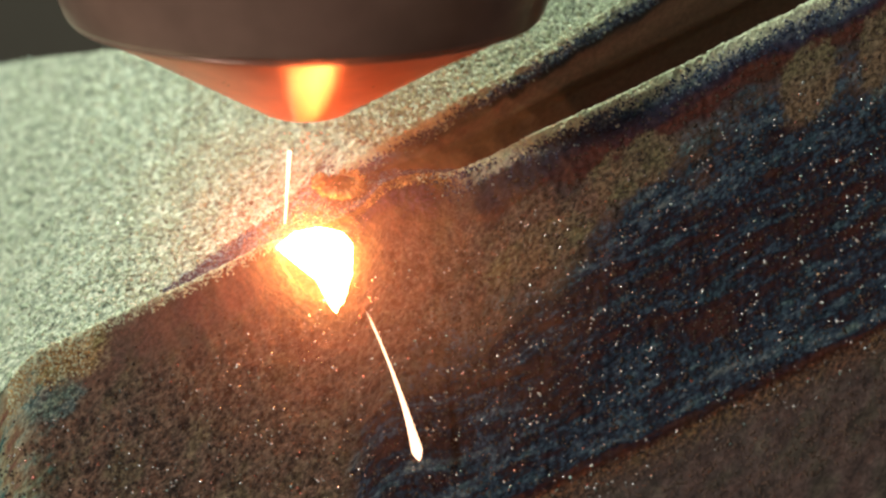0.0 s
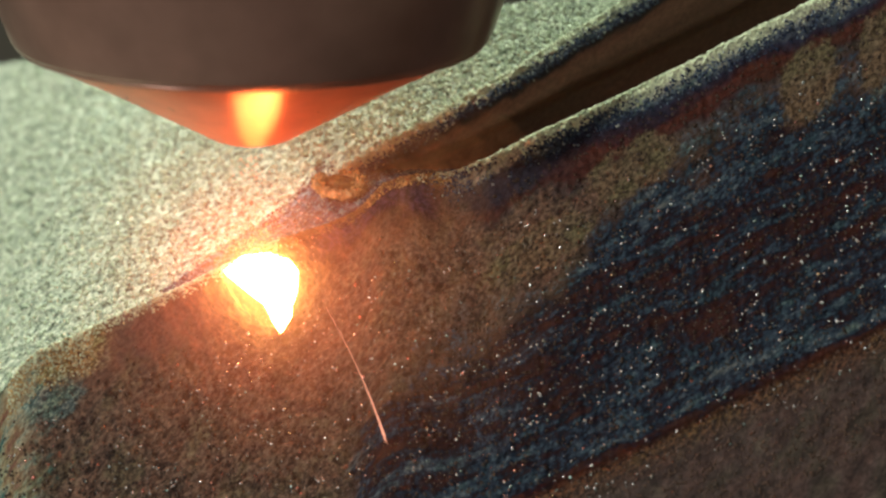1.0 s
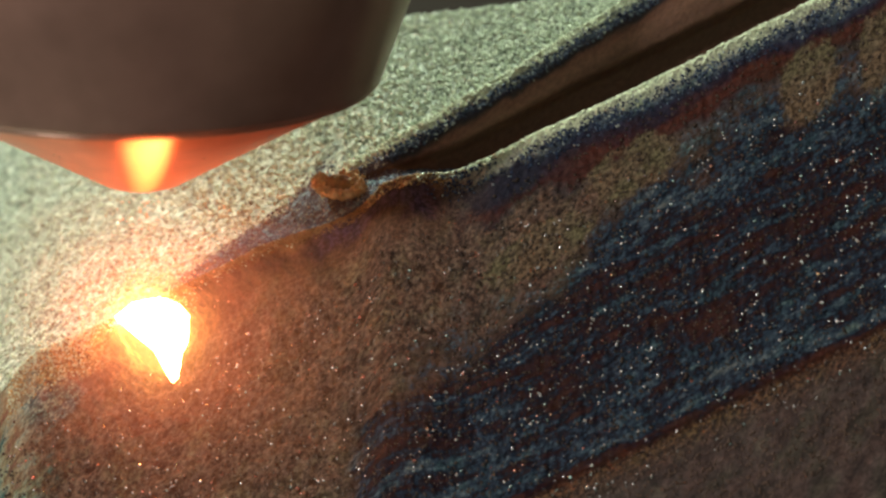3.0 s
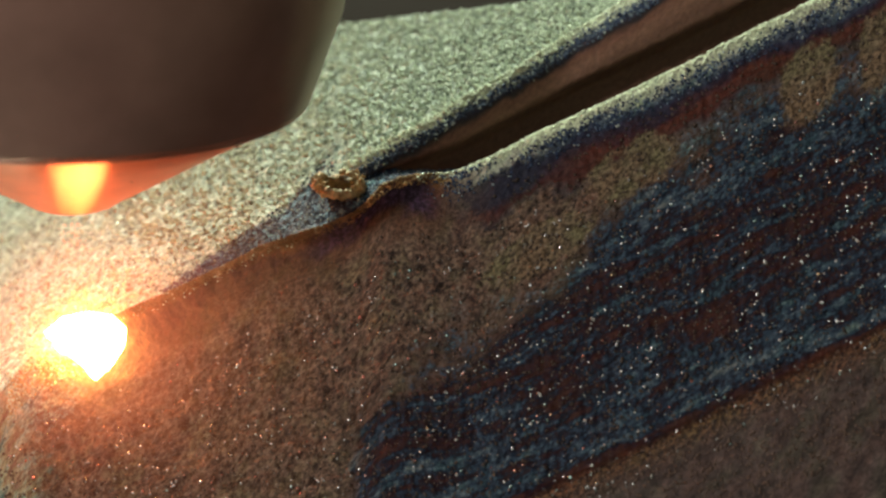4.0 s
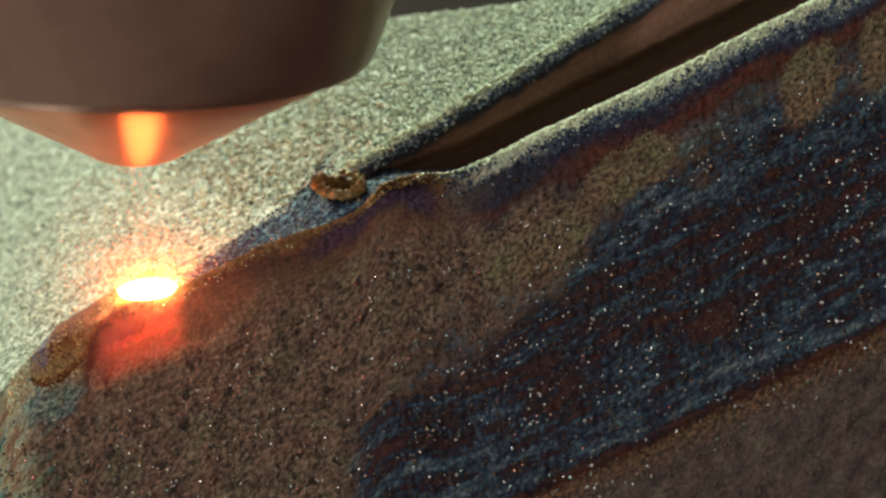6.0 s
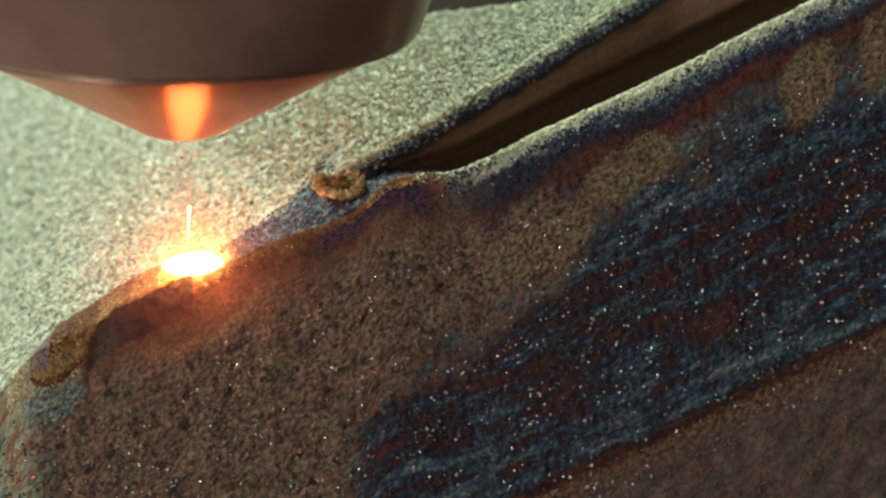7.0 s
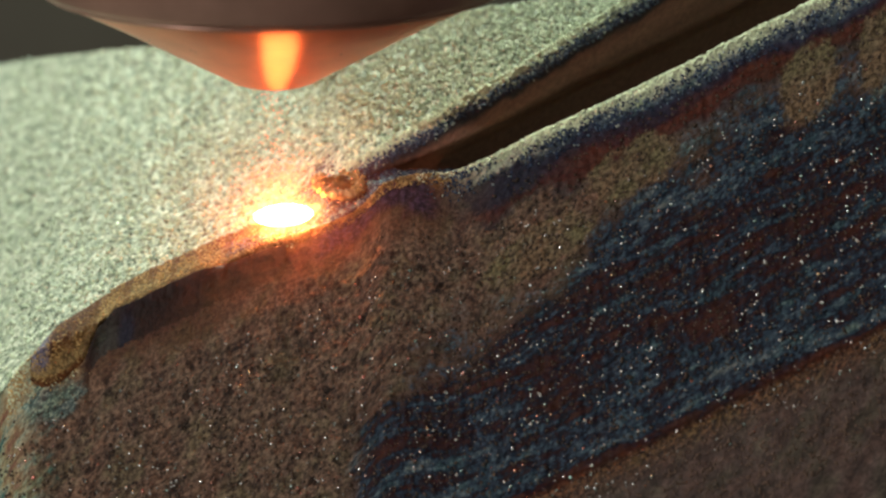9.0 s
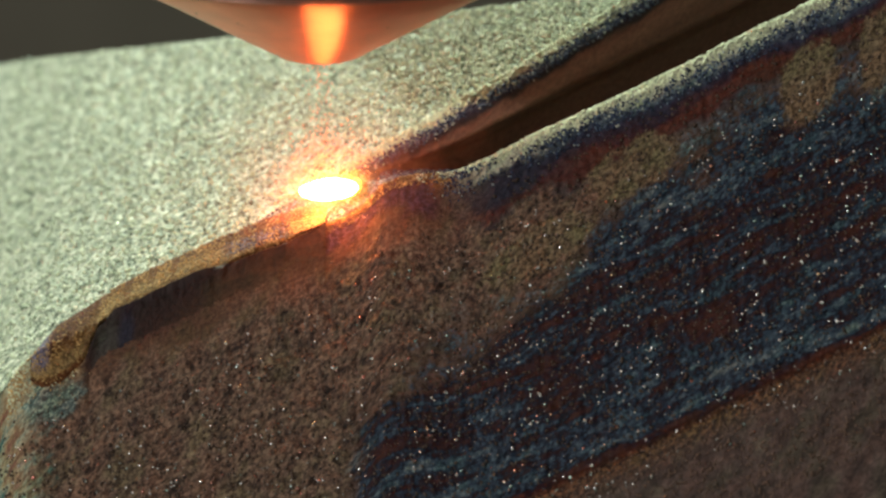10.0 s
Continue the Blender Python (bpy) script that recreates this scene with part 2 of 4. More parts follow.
def slot_metal():
    """The slot's inner wall: pale rim lightened for the light it catches, a dark blue line for the shade between
    grains, then red-brown scale; V runs down from the rim.
    """
    m, n, l, p = nodes_of("brown_slot_wall")
    uv = n.new("ShaderNodeUVMap").outputs[0]
    sep = n.new("ShaderNodeSeparateXYZ")
    l.new(uv, sep.inputs[0])
    v = math_node(n, l, "MULTIPLY", sep.outputs[1], 100.0)
    mid, fine = noise_node(n, l, uv, 60.0), noise_node(n, l, uv, 300.0, 3.0, 0.7)
    w = math_node(n, l, "ADD", v, math_node(n, l, "MULTIPLY", math_node(n, l, "SUBTRACT", mid, 0.5), 1.2))
    # the last stop darkens the slot's depth, its shade put into colour
    col = ramp_node(n, l, math_node(n, l, "MULTIPLY", w, 0.25), [(0.0, (0.60, 0.65, 0.54)), (0.16, (0.48, 0.54, 0.46)), (0.28, (0.14, 0.20, 0.27)), (0.42, (0.025, 0.030, 0.060)), (0.52, (0.035, 0.022, 0.026)), (0.62, (0.24, 0.105, 0.07)), (0.8, (0.29, 0.145, 0.095)), (1.0, (0.17, 0.08, 0.05))])
    col = mix_node(n, l, 0.6, col, ramp_node(n, l, fine, [(0.35, (0.4, 0.4, 0.4)), (0.62, (1.0, 1.0, 1.0))]), "MULTIPLY")
    l.new(col, p.inputs["Base Color"])
    p.inputs["Roughness"].default_value = 0.6
    bump(n, l, fine, p, 0.6, 0.0002)
    return m


def bead_metal():
    """Fresh bead: U runs along it, V across from its back edge (0) to its front edge (1), with red, gold and blue heat
    tints; its shaded underside is put in as a dark front edge.
    """
    m, n, l, p = nodes_of("golden_heat_tinted_bead")
    uv = n.new("ShaderNodeUVMap").outputs[0]
    sep = n.new("ShaderNodeSeparateXYZ")
    l.new(uv, sep.inputs[0])
    s, w = math_node(n, l, "MULTIPLY", sep.outputs[0], 100.0), sep.outputs[1]
    co = n.new("ShaderNodeTexCoord").outputs["Object"]
    fine, mid = noise_node(n, l, co, 3300.0, 3.0, 0.75), noise_node(n, l, co, 900.0)
    ww = math_node(n, l, "ADD", w, math_node(n, l, "MULTIPLY", math_node(n, l, "SUBTRACT", mid, 0.5), 0.35))
    col = ramp_node(n, l, ww, [(0.0, (0.15, 0.072, 0.045)), (0.25, (0.115, 0.046, 0.024)), (0.5, (0.165, 0.088, 0.030)), (0.8, (0.32, 0.23, 0.105)), (0.97, (0.19, 0.115, 0.04)), (1.0, (0.06, 0.026, 0.014))])
    blue = math_node(n, l, "MULTIPLY", math_node(n, l, "MULTIPLY", step_node(n, l, s, -14.6, -13.2), math_node(n, l, "SUBTRACT", 1.0, step_node(n, l, s, -10.6, -9.4))), math_node(n, l, "MULTIPLY", step_node(n, l, ww, 0.42, 0.52), math_node(n, l, "SUBTRACT", 1.0, step_node(n, l, ww, 0.78, 0.86))))
    col = mix_node(n, l, blue, col, ramp_node(n, l, fine, [(0.4, (0.03, 0.025, 0.035)), (0.6, (0.16, 0.17, 0.20))]))
    nose = math_node(n, l, "MULTIPLY", math_node(n, l, "SUBTRACT", 1.0, step_node(n, l, s, -25.6, -24.9)), math_node(n, l, "SUBTRACT", 1.0, step_node(n, l, ww, 0.55, 0.8)))
    col = mix_node(n, l, nose, col, (0.20, 0.19, 0.27))
    dim = math_node(n, l, "MULTIPLY", math_node(n, l, "SUBTRACT", 1.0, step_node(n, l, s, -23.4, -22.4)), step_node(n, l, ww, 0.82, 0.94))
    col = mix_node(n, l, dim, col, (0.14, 0.055, 0.02))
    col = mix_node(n, l, 0.7, col, ramp_node(n, l, fine, [(0.40, (0.16, 0.13, 0.12)), (0.60, (1.45, 1.45, 1.4))]), "MULTIPLY")
    l.new(col, p.inputs["Base Color"])
    p.inputs["Roughness"].default_value = 0.75
    p.inputs["Specular IOR Level"].default_value = 0.15
    bump(n, l, fine, p, 0.7, 0.00025)
    return m


def hot_film():
    """Thin glowing skin of metal that cools: U along from the torch, V down the face, both in centimetres."""
    m, n, l, p = nodes_of("red_hot_metal_skin")
    n.remove(p)
    uv = n.new("ShaderNodeUVMap").outputs[0]
    sep = n.new("ShaderNodeSeparateXYZ")
    l.new(uv, sep.inputs[0])
    blot = noise_node(n, l, uv, 4.0, 3.0, 0.5)
    u = math_node(n, l, "ADD", sep.outputs[0], math_node(n, l, "MULTIPLY", math_node(n, l, "SUBTRACT", blot, 0.5), 0.16))
    v = math_node(n, l, "ADD", sep.outputs[1], math_node(n, l, "MULTIPLY", math_node(n, l, "SUBTRACT", blot, 0.5), 0.16))
    side = math_node(n, l, "MULTIPLY", step_node(n, l, u, -0.42, -0.02), math_node(n, l, "SUBTRACT", 1.0, step_node(n, l, u, 0.13, 0.29)))
    power = math_node(n, l, "MULTIPLY", side, math_node(n, l, "SUBTRACT", 1.0, step_node(n, l, v, 0.22, 0.50)))
    hot = math_node(n, l, "MULTIPLY", math_node(n, l, "SUBTRACT", 1.0, step_node(n, l, v, -0.02, 0.20)), step_node(n, l, u, -0.18, 0.08))
    e, t, a = n.new("ShaderNodeEmission"), n.new("ShaderNodeBsdfTransparent"), n.new("ShaderNodeAddShader")
    l.new(ramp_node(n, l, hot, [(0.0, (1.0, 0.065, 0.022)), (0.6, (1.0, 0.13, 0.035)), (1.0, (1.0, 0.34, 0.08))]), e.inputs[0])
    l.new(math_node(n, l, "MULTIPLY", power, math_node(n, l, "ADD", 0.25, math_node(n, l, "MULTIPLY", hot, 0.4))), e.inputs[1])
    l.new(e.outputs[0], a.inputs[0])
    l.new(t.outputs[0], a.inputs[1])
    l.new(a.outputs[0], n["Material Output"].inputs["Surface"])
    return m


def sintered_metal(tinted=False):
    """Pale sintered powder skin with a blue heat-tinted patch by the seam."""
    m, n, l, p = nodes_of("pale_sintered_metal")
    uv = n.new("ShaderNodeUVMap").outputs[0]
    sep = n.new("ShaderNodeSeparateXYZ")
    l.new(uv, sep.inputs[0])
    s = math_node(n, l, "MULTIPLY", sep.outputs[0], 100.0)
    v = math_node(n, l, "MULTIPLY", sep.outputs[1], 100.0)
    fine = noise_node(n, l, uv, 225.0, 3.0, 0.78)
    mid = noise_node(n, l, uv, 45.0, 3.0, 0.6)
    pale = ramp_node(n, l, math_node(n, l, "ADD", math_node(n, l, "MULTIPLY", fine, 0.85), math_node(n, l, "MULTIPLY", mid, 0.15)),
                     [(0.40, (0.05, 0.075, 0.055)), (0.46, (0.31, 0.39, 0.29)), (0.53, (0.54, 0.62, 0.48)), (0.60, (0.90, 0.95, 0.80))])
    strand = n.new("ShaderNodeMapping")
    strand.inputs["Rotation"].default_value = (0, 0, radians(-14))
    strand.inputs["Scale"].default_value = (45.0, 170.0, 1.0)
    l.new(uv, strand.inputs[0])
    streak = math_node(n, l, "ADD", math_node(n, l, "MULTIPLY", noise_node(n, l, strand.outputs[0], 1.0, 4.0, 0.65), 0.6), math_node(n, l, "MULTIPLY", fine, 0.4))
    tint = ramp_node(n, l, streak, [(0.44, (0.003, 0.005, 0.014)), (0.485, (0.010, 0.034, 0.085)), (0.53, (0.030, 0.105, 0.19)), (0.60, (0.20, 0.40, 0.46))])
    w = math_node(n, l, "ADD", v, math_node(n, l, "MULTIPLY", math_node(n, l, "SUBTRACT", mid, 0.5), 3.0))
    reach = n.new("ShaderNodeMapRange")
    l.new(s, reach.inputs[0])
    for i, x in enumerate((-19.5, -7.0, 0.2, 4.6)):
        reach.inputs[i + 1].default_value = x
    patch = math_node(n, l, "SUBTRACT", 1.0, step_node(n, l, math_node(n, l, "SUBTRACT", w, reach.outputs[0]), -0.5, 0.3))
    patch = math_node(n, l, "MULTIPLY", patch, math_node(n, l, "MULTIPLY", step_node(n, l, s, -18.5, -15.5), math_node(n, l, "SUBTRACT", 1.0, step_node(n, l, s, -8.2, -7.4))))
    if tinted:
        patch = 1.0
    l.new(mix_node(n, l, patch, pale, tint), p.inputs["Base Color"])
    p.inputs["Roughness"].default_value = 0.55
    p.inputs["Metallic"].default_value = 0.1
    bump(n, l, fine, p, 0.7, 0.00025)
    return m


OXIDE = oxide_metal("heat_tinted_sintered_metal", 0)
OXIDE_ONCE = oxide_metal("red_brown_remelted_metal", 1)
OXIDE_TWICE = oxide_metal("dark_scale_and_shade_metal", 2)
SINTER = sintered_metal()
TINTED = sintered_metal(True)
GRAIN_PALE = plain("pale_powder_grain", (0.70, 0.78, 0.56), 0.45, 0.3, 3000)
GRAIN_BRIGHT = plain("bright_powder_grain", (0.85, 0.86, 0.85), 0.27, 1.0, 3000, 0.1)
bg_n, bg_l = GRAIN_BRIGHT.node_tree.nodes, GRAIN_BRIGHT.node_tree.links
bg_l.new(ramp_node(bg_n, bg_l, bg_n.new("ShaderNodeNewGeometry").outputs["Random Per Island"], [(0.0, (0.9, 0.92, 0.9)), (0.62, (0.85, 0.9, 0.92)), (0.82, (0.5, 0.78, 0.75)), (0.95, (0.95, 0.42, 0.36)), (1.0, (0.95, 0.75, 0.5))]), bg_n["Principled BSDF"].inputs["Base Color"])
GRAIN_DARK = plain("dark_powder_grain", (0.09, 0.065, 0.05), 0.4, 0.4, 3000, 0.5)
GRAIN_BLUE = plain("blue_tinted_powder_grain", (0.10, 0.16, 0.25), 0.4, 0.3, 3000, 0.6)
gb_n, gb_l = GRAIN_BLUE.node_tree.nodes, GRAIN_BLUE.node_tree.links
gb_l.new(ramp_node(gb_n, gb_l, gb_n.new("ShaderNodeNewGeometry").outputs["Random Per Island"], [(0.0, (0.010, 0.014, 0.040)), (0.55, (0.035, 0.065, 0.14)), (0.85, (0.14, 0.21, 0.28)), (1.0, (0.52, 0.58, 0.48))]), gb_n["Principled BSDF"].inputs["Base Color"])
GRAIN_SKIN = plain("pale_green_powder_grain", (0.70, 0.78, 0.60), 0.45, 0.15, 3000)
gs_n, gs_l = GRAIN_SKIN.node_tree.nodes, GRAIN_SKIN.node_tree.links
gs_l.new(ramp_node(gs_n, gs_l, gs_n.new("ShaderNodeNewGeometry").outputs["Random Per Island"], [(0.0, (0.16, 0.22, 0.16)), (0.2, (0.42, 0.53, 0.39)), (0.55, (0.66, 0.78, 0.58)), (1.0, (0.88, 0.98, 0.78))]), gs_n["Principled BSDF"].inputs["Base Color"])
GRAIN_FOOT = plain("brown_powder_grain", (0.15, 0.10, 0.075), 0.45, 0.3, 3000, 0.5)
GRAIN_CURL = plain("light_golden_powder_grain", (0.52, 0.35, 0.14), 0.45, 0.2, 3000, 0.5)
GRAIN_GOLD = plain("golden_powder_grain", (0.26, 0.145, 0.06), 0.45, 0.3, 3000, 0.5)
BEAD = plain("golden_brown_weld_metal", (0.17, 0.08, 0.02), 0.45, 0.3, 2300, 0.75, 0.0003, (0.42, 0.26, 0.075))
BEAD_TOP = bead_metal()
RIM_INNER = slot_metal()
CURL = plain("bright_golden_weld_metal", (0.58, 0.37, 0.14), 0.5, 0.1, 2300, 0.7, 0.0003, (0.92, 0.72, 0.38))
STEEL = plain("dark_brown_tool_steel", (0.44, 0.26, 0.215), 0.34, 0.65, 160, 0.22, 0.00002)
COPPER = plain("turned_copper_cone", (0.95, 0.34, 0.20), 0.28, 0.5, 500, 0.15, 0.00002)
turned = COPPER.node_tree.nodes.new("ShaderNodeTangent")
turned.direction_type, turned.axis = "RADIAL", "Z"
COPPER.node_tree.links.new(turned.outputs[0], COPPER.node_tree.nodes["Principled BSDF"].inputs["Tangent"])
COPPER.node_tree.nodes["Principled BSDF"].inputs["Anisotropic"].default_value = 0.85
COPPER.node_tree.nodes["Principled BSDF"].inputs["Anisotropic Rotation"].default_value = 0.25
BED = plain("painted_machine_bed", (0.10, 0.085, 0.07), 0.6, 0.0, 60, 0.2, 0.0002)
PANEL = plain("dark_painted_cell_panel", (0.10, 0.088, 0.072), 0.6, 0.0, 20, 0.2, 0.0002)
PLATE = plain("steel_build_plate", (0.25, 0.24, 0.22), 0.4, 0.8, 120, 0.25, 0.00005)
MELT = glow("white_hot_molten_metal", (1.0, 0.23, 0.06), 75.0)
MELT_POOL = glow("white_hot_pool_metal", (1.0, 0.24, 0.06), 82.0)
HOT_FILM = hot_film()
SPARK_DIM = glow("orange_hot_spark", (1.0, 0.42, 0.27), 1.0)
SPARK = glow("white_hot_spark", (1.0, 0.60, 0.38), 3.2)
GRAIN_HOT = glow("orange_hot_powder", (1.0, 0.34, 0.17), 1.1)


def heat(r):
    """Tint of the halo, from the core outwards (0 to 1)."""
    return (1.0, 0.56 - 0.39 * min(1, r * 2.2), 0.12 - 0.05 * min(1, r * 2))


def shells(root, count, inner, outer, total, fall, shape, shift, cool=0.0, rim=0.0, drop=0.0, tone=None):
    """Nested thin, ragged shells added round the melt for its bloom and haze, whose glow falls off outwards; drop: how
    far they follow a pointed drop.
    """
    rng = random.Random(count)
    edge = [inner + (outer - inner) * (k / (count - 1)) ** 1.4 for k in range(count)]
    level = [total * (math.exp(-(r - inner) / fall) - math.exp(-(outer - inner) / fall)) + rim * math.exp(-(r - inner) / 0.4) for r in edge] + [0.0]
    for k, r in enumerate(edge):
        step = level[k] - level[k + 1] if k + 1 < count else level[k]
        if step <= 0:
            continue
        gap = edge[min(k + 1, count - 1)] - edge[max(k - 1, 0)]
        halo_mat = halo_film("orange_bloom_halo", tone or heat(cool + (1 - cool) * k / count), step / 2)
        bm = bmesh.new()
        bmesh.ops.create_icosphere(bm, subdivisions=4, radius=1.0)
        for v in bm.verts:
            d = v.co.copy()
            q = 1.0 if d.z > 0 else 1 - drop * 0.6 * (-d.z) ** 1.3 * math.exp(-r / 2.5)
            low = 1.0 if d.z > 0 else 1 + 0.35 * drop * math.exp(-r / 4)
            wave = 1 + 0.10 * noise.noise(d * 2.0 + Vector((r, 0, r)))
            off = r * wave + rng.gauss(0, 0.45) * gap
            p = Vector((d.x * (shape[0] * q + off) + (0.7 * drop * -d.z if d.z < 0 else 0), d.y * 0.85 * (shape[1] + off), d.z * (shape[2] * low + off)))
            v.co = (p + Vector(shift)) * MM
        part("halo_shell", bm, halo_mat, root, "added orange halo for the melt's bloom")



# ---- building helpers ----
def grid(name, fn, us, vs, material, parent=None, uv=None, flip=False):
    """A sheet over two parameters; fn gives millimetres."""
    nu, nv = len(us), len(vs)
    pts = [tuple(c * MM for c in fn(u, v)) for u in us for v in vs]
    faces = []
    for i in range(nu - 1):
        for j in range(nv - 1):
            a, b = i * nv + j, (i + 1) * nv + j
            faces.append((a, a + 1, b + 1, b) if flip else (a, b, b + 1, a + 1))
    me = bpy.data.meshes.new(name)
    me.from_pydata(pts, [], faces)
    if uv:
        layer = me.uv_layers.new(name="UVMap")
        flat = np.array([uv(u, v) for u in us for v in vs], dtype=np.float32)
        idx = np.empty(len(me.loops), dtype=np.int32)
        me.loops.foreach_get("vertex_index", idx)
        layer.data.foreach_set("uv", flat[idx].ravel())
    me.shade_smooth()
    me.materials.append(material)
    ob = new(name, me)
    ob.parent = parent
    return ob


def part(name, bm, material, parent=None, label="", smooth=True):
    me = bpy.data.meshes.new(name)
    bm.to_mesh(me)
    bm.free()
    if smooth:
        me.shade_smooth()
    me.materials.append(material)
    ob = new(name, me)
    ob.parent = parent
    return tagged(ob, label)


def lathe(profile, steps=96):
    """A turned body from (radius, height) pairs in millimetres."""
    bm = bmesh.new()
    rings = []
    for r, z in profile:
        rings.append([bm.verts.new((r * MM * math.cos(2 * math.pi * k / steps), r * MM * math.sin(2 * math.pi * k / steps), z * MM)) for k in range(steps)])
    for a, b in zip(rings, rings[1:]):
        for k in range(steps):
            bm.faces.new((a[k], a[(k + 1) % steps], b[(k + 1) % steps], b[k]))
    return bm


def ball(radii, rough=0.0, level=3, seed=0.0):
    bm = bmesh.new()
    bmesh.ops.create_icosphere(bm, subdivisions=level, radius=1.0)
    for v in bm.verts:
        k = 1 + rough * noise.noise(v.co * 2.0 + Vector((seed, seed, 0)))
        v.co = Vector((v.co.x * radii[0], v.co.y * radii[1], v.co.z * radii[2])) * k * MM
    return bm


def grains(name, spots, material, parent=None):
    """Many small powder grains in one mesh; spots: (x, y, z, radius) in millimetres."""
    t = (1 + 5 ** 0.5) / 2
    base = np.array([(-1, t, 0), (1, t, 0), (-1, -t, 0), (1, -t, 0), (0, -1, t), (0, 1, t), (0, -1, -t), (0, 1, -t), (t, 0, -1), (t, 0, 1), (-t, 0, -1), (-t, 0, 1)]) / 1.902
    tri = np.array([(0, 11, 5), (0, 5, 1), (0, 1, 7), (0, 7, 10), (0, 10, 11), (1, 5, 9), (5, 11, 4), (11, 10, 2), (10, 7, 6), (7, 1, 8), (3, 9, 4), (3, 4, 2), (3, 2, 6), (3, 6, 8), (3, 8, 9), (4, 9, 5), (2, 4, 11), (6, 2, 10), (8, 6, 7), (9, 8, 1)])
    rng = np.random.default_rng(7)
    spots = np.array(spots)
    k = len(spots)
    shape = base[None] * (1 + 0.25 * rng.standard_normal((k, 12, 1)))
    pts = (spots[:, None, :3] + shape * spots[:, None, 3:4]) * MM
    faces = (tri[None] + 12 * np.arange(k)[:, None, None]).reshape(-1, 3)
    me = bpy.data.meshes.new(name)
    me.from_pydata(pts.reshape(-1, 3).tolist(), [], faces.tolist())
    me.shade_smooth()
    me.materials.append(material)
    ob = new(name, me)
    ob.parent = parent
    return tagged(ob, kind="stuff")


def fuzz(x, y, z, size):
    return noise.noise(Vector((x / size, y / size, z / size)))


# ---- the cell ----
def slab(name, lo, hi, material):
    bm = bmesh.new()
    bmesh.ops.create_cube(bm, size=1.0)
    for v in bm.verts:
        v.co = Vector([lo[i] + (v.co[i] + 0.5) * (hi[i] - lo[i]) for i in range(3)])
    return part(name, bm, material, smooth=False)


tagged(slab("floor", (-1.0, -1.0, -0.12), (1.0, 0.9, -0.07), BED), kind="structure")
# unseen panel, added to keep the hall's light off the right side
tagged(slab("unseen_light_blocker", (0.55, -1.0, -0.07), (0.60, 0.9, 0.9), PANEL), kind="structure")
tagged(slab("wall_back", (-1.0, 0.9, -0.12), (1.0, 0.95, 0.9), PANEL), kind="structure")

plate = slab("build_plate", (-0.09, -0.06, -0.07), (0.09, 0.10, -0.046), PLATE)
tagged(plate, "thick machined steel plate under the printed part", "build plate")

# ---- the printed part ----
FRONT_X = (-60, -29.6, -28.9, -28.0, -26.1, -21.1, -16.4, -12.1, -5.9, -5.0, -4.2, -3.2, -1.6, 0.6, 3.1, 7.8, 15.0, 23.7, 28.3, 50.0)
FRONT_Z = (-22, -12.5, -10.3, -8.7, -6.6, -4.4, -2.2, -0.1, 2.2, 2.75, 3.9, 4.55, 4.8, 4.7, 6.0, 8.2, 11.6, 15.9, 18.2, 29.0)
REAR_X = (-20, -8.0, -6.6, -3.0, 2.75, 11.8, 30.0, 50.0)
REAR_Z = (-2.0, 4.0, 5.0, 7.1, 10.4, 15.9, 27.0, 39.0)


def smooth_line(xs, zs, width):
    fine = np.linspace(xs[0], xs[-1], 2200)
    raw = np.interp(fine, xs, zs)
    n = max(3, int(width / (fine[1] - fine[0])) | 1)
    pad = np.pad(raw, n // 2, mode="edge")
    return fine, np.convolve(pad, np.ones(n) / n, "valid")


FX, FZ = smooth_line(FRONT_X, FRONT_Z, 1.6)
RX, RZ = smooth_line(REAR_X, REAR_Z, 2.0)


CX, CZ = smooth_line((-70, -34, -26.1, -21.1, -16.4, -12.1, -5.9, 0.6, 7.8, 15.0, 23.7, 50), (-32, -13.5, -7.1, -4.4, -2.2, -0.1, 2.2, 4.5, 8.2, 11.6, 15.9, 29.0), 4.0)


def front_z(x):
    return float(np.interp(x, FX, FZ)) + 0.16 * fuzz(x, 3.0, 0.0, 2.3)


def rear_z(x):
    return float(np.interp(x, RX, RZ)) + 0.14 * fuzz(x, 9.0, 0.0, 1.9)


def rear_y(x):
    return float(np.interp(x, (-8.0, -5.0, 8.0, 24.0, 50.0), (2.6, 3.2, 5.0, 6.6, 8.0)))


def end_bend(s):
    """The wall's end turns backwards: plan place of the rim at s."""
    if s > -26.0:
        return s, 0.0
    a = min((-26.0 - s) / 3.2, 1.45)
    rest = max(0.0, (-26.0 - s) - 3.2 * 1.45)
    return -26.0 - 3.2 * math.sin(a) - 0.15 * rest, 3.2 * (1 - math.cos(a)) + rest


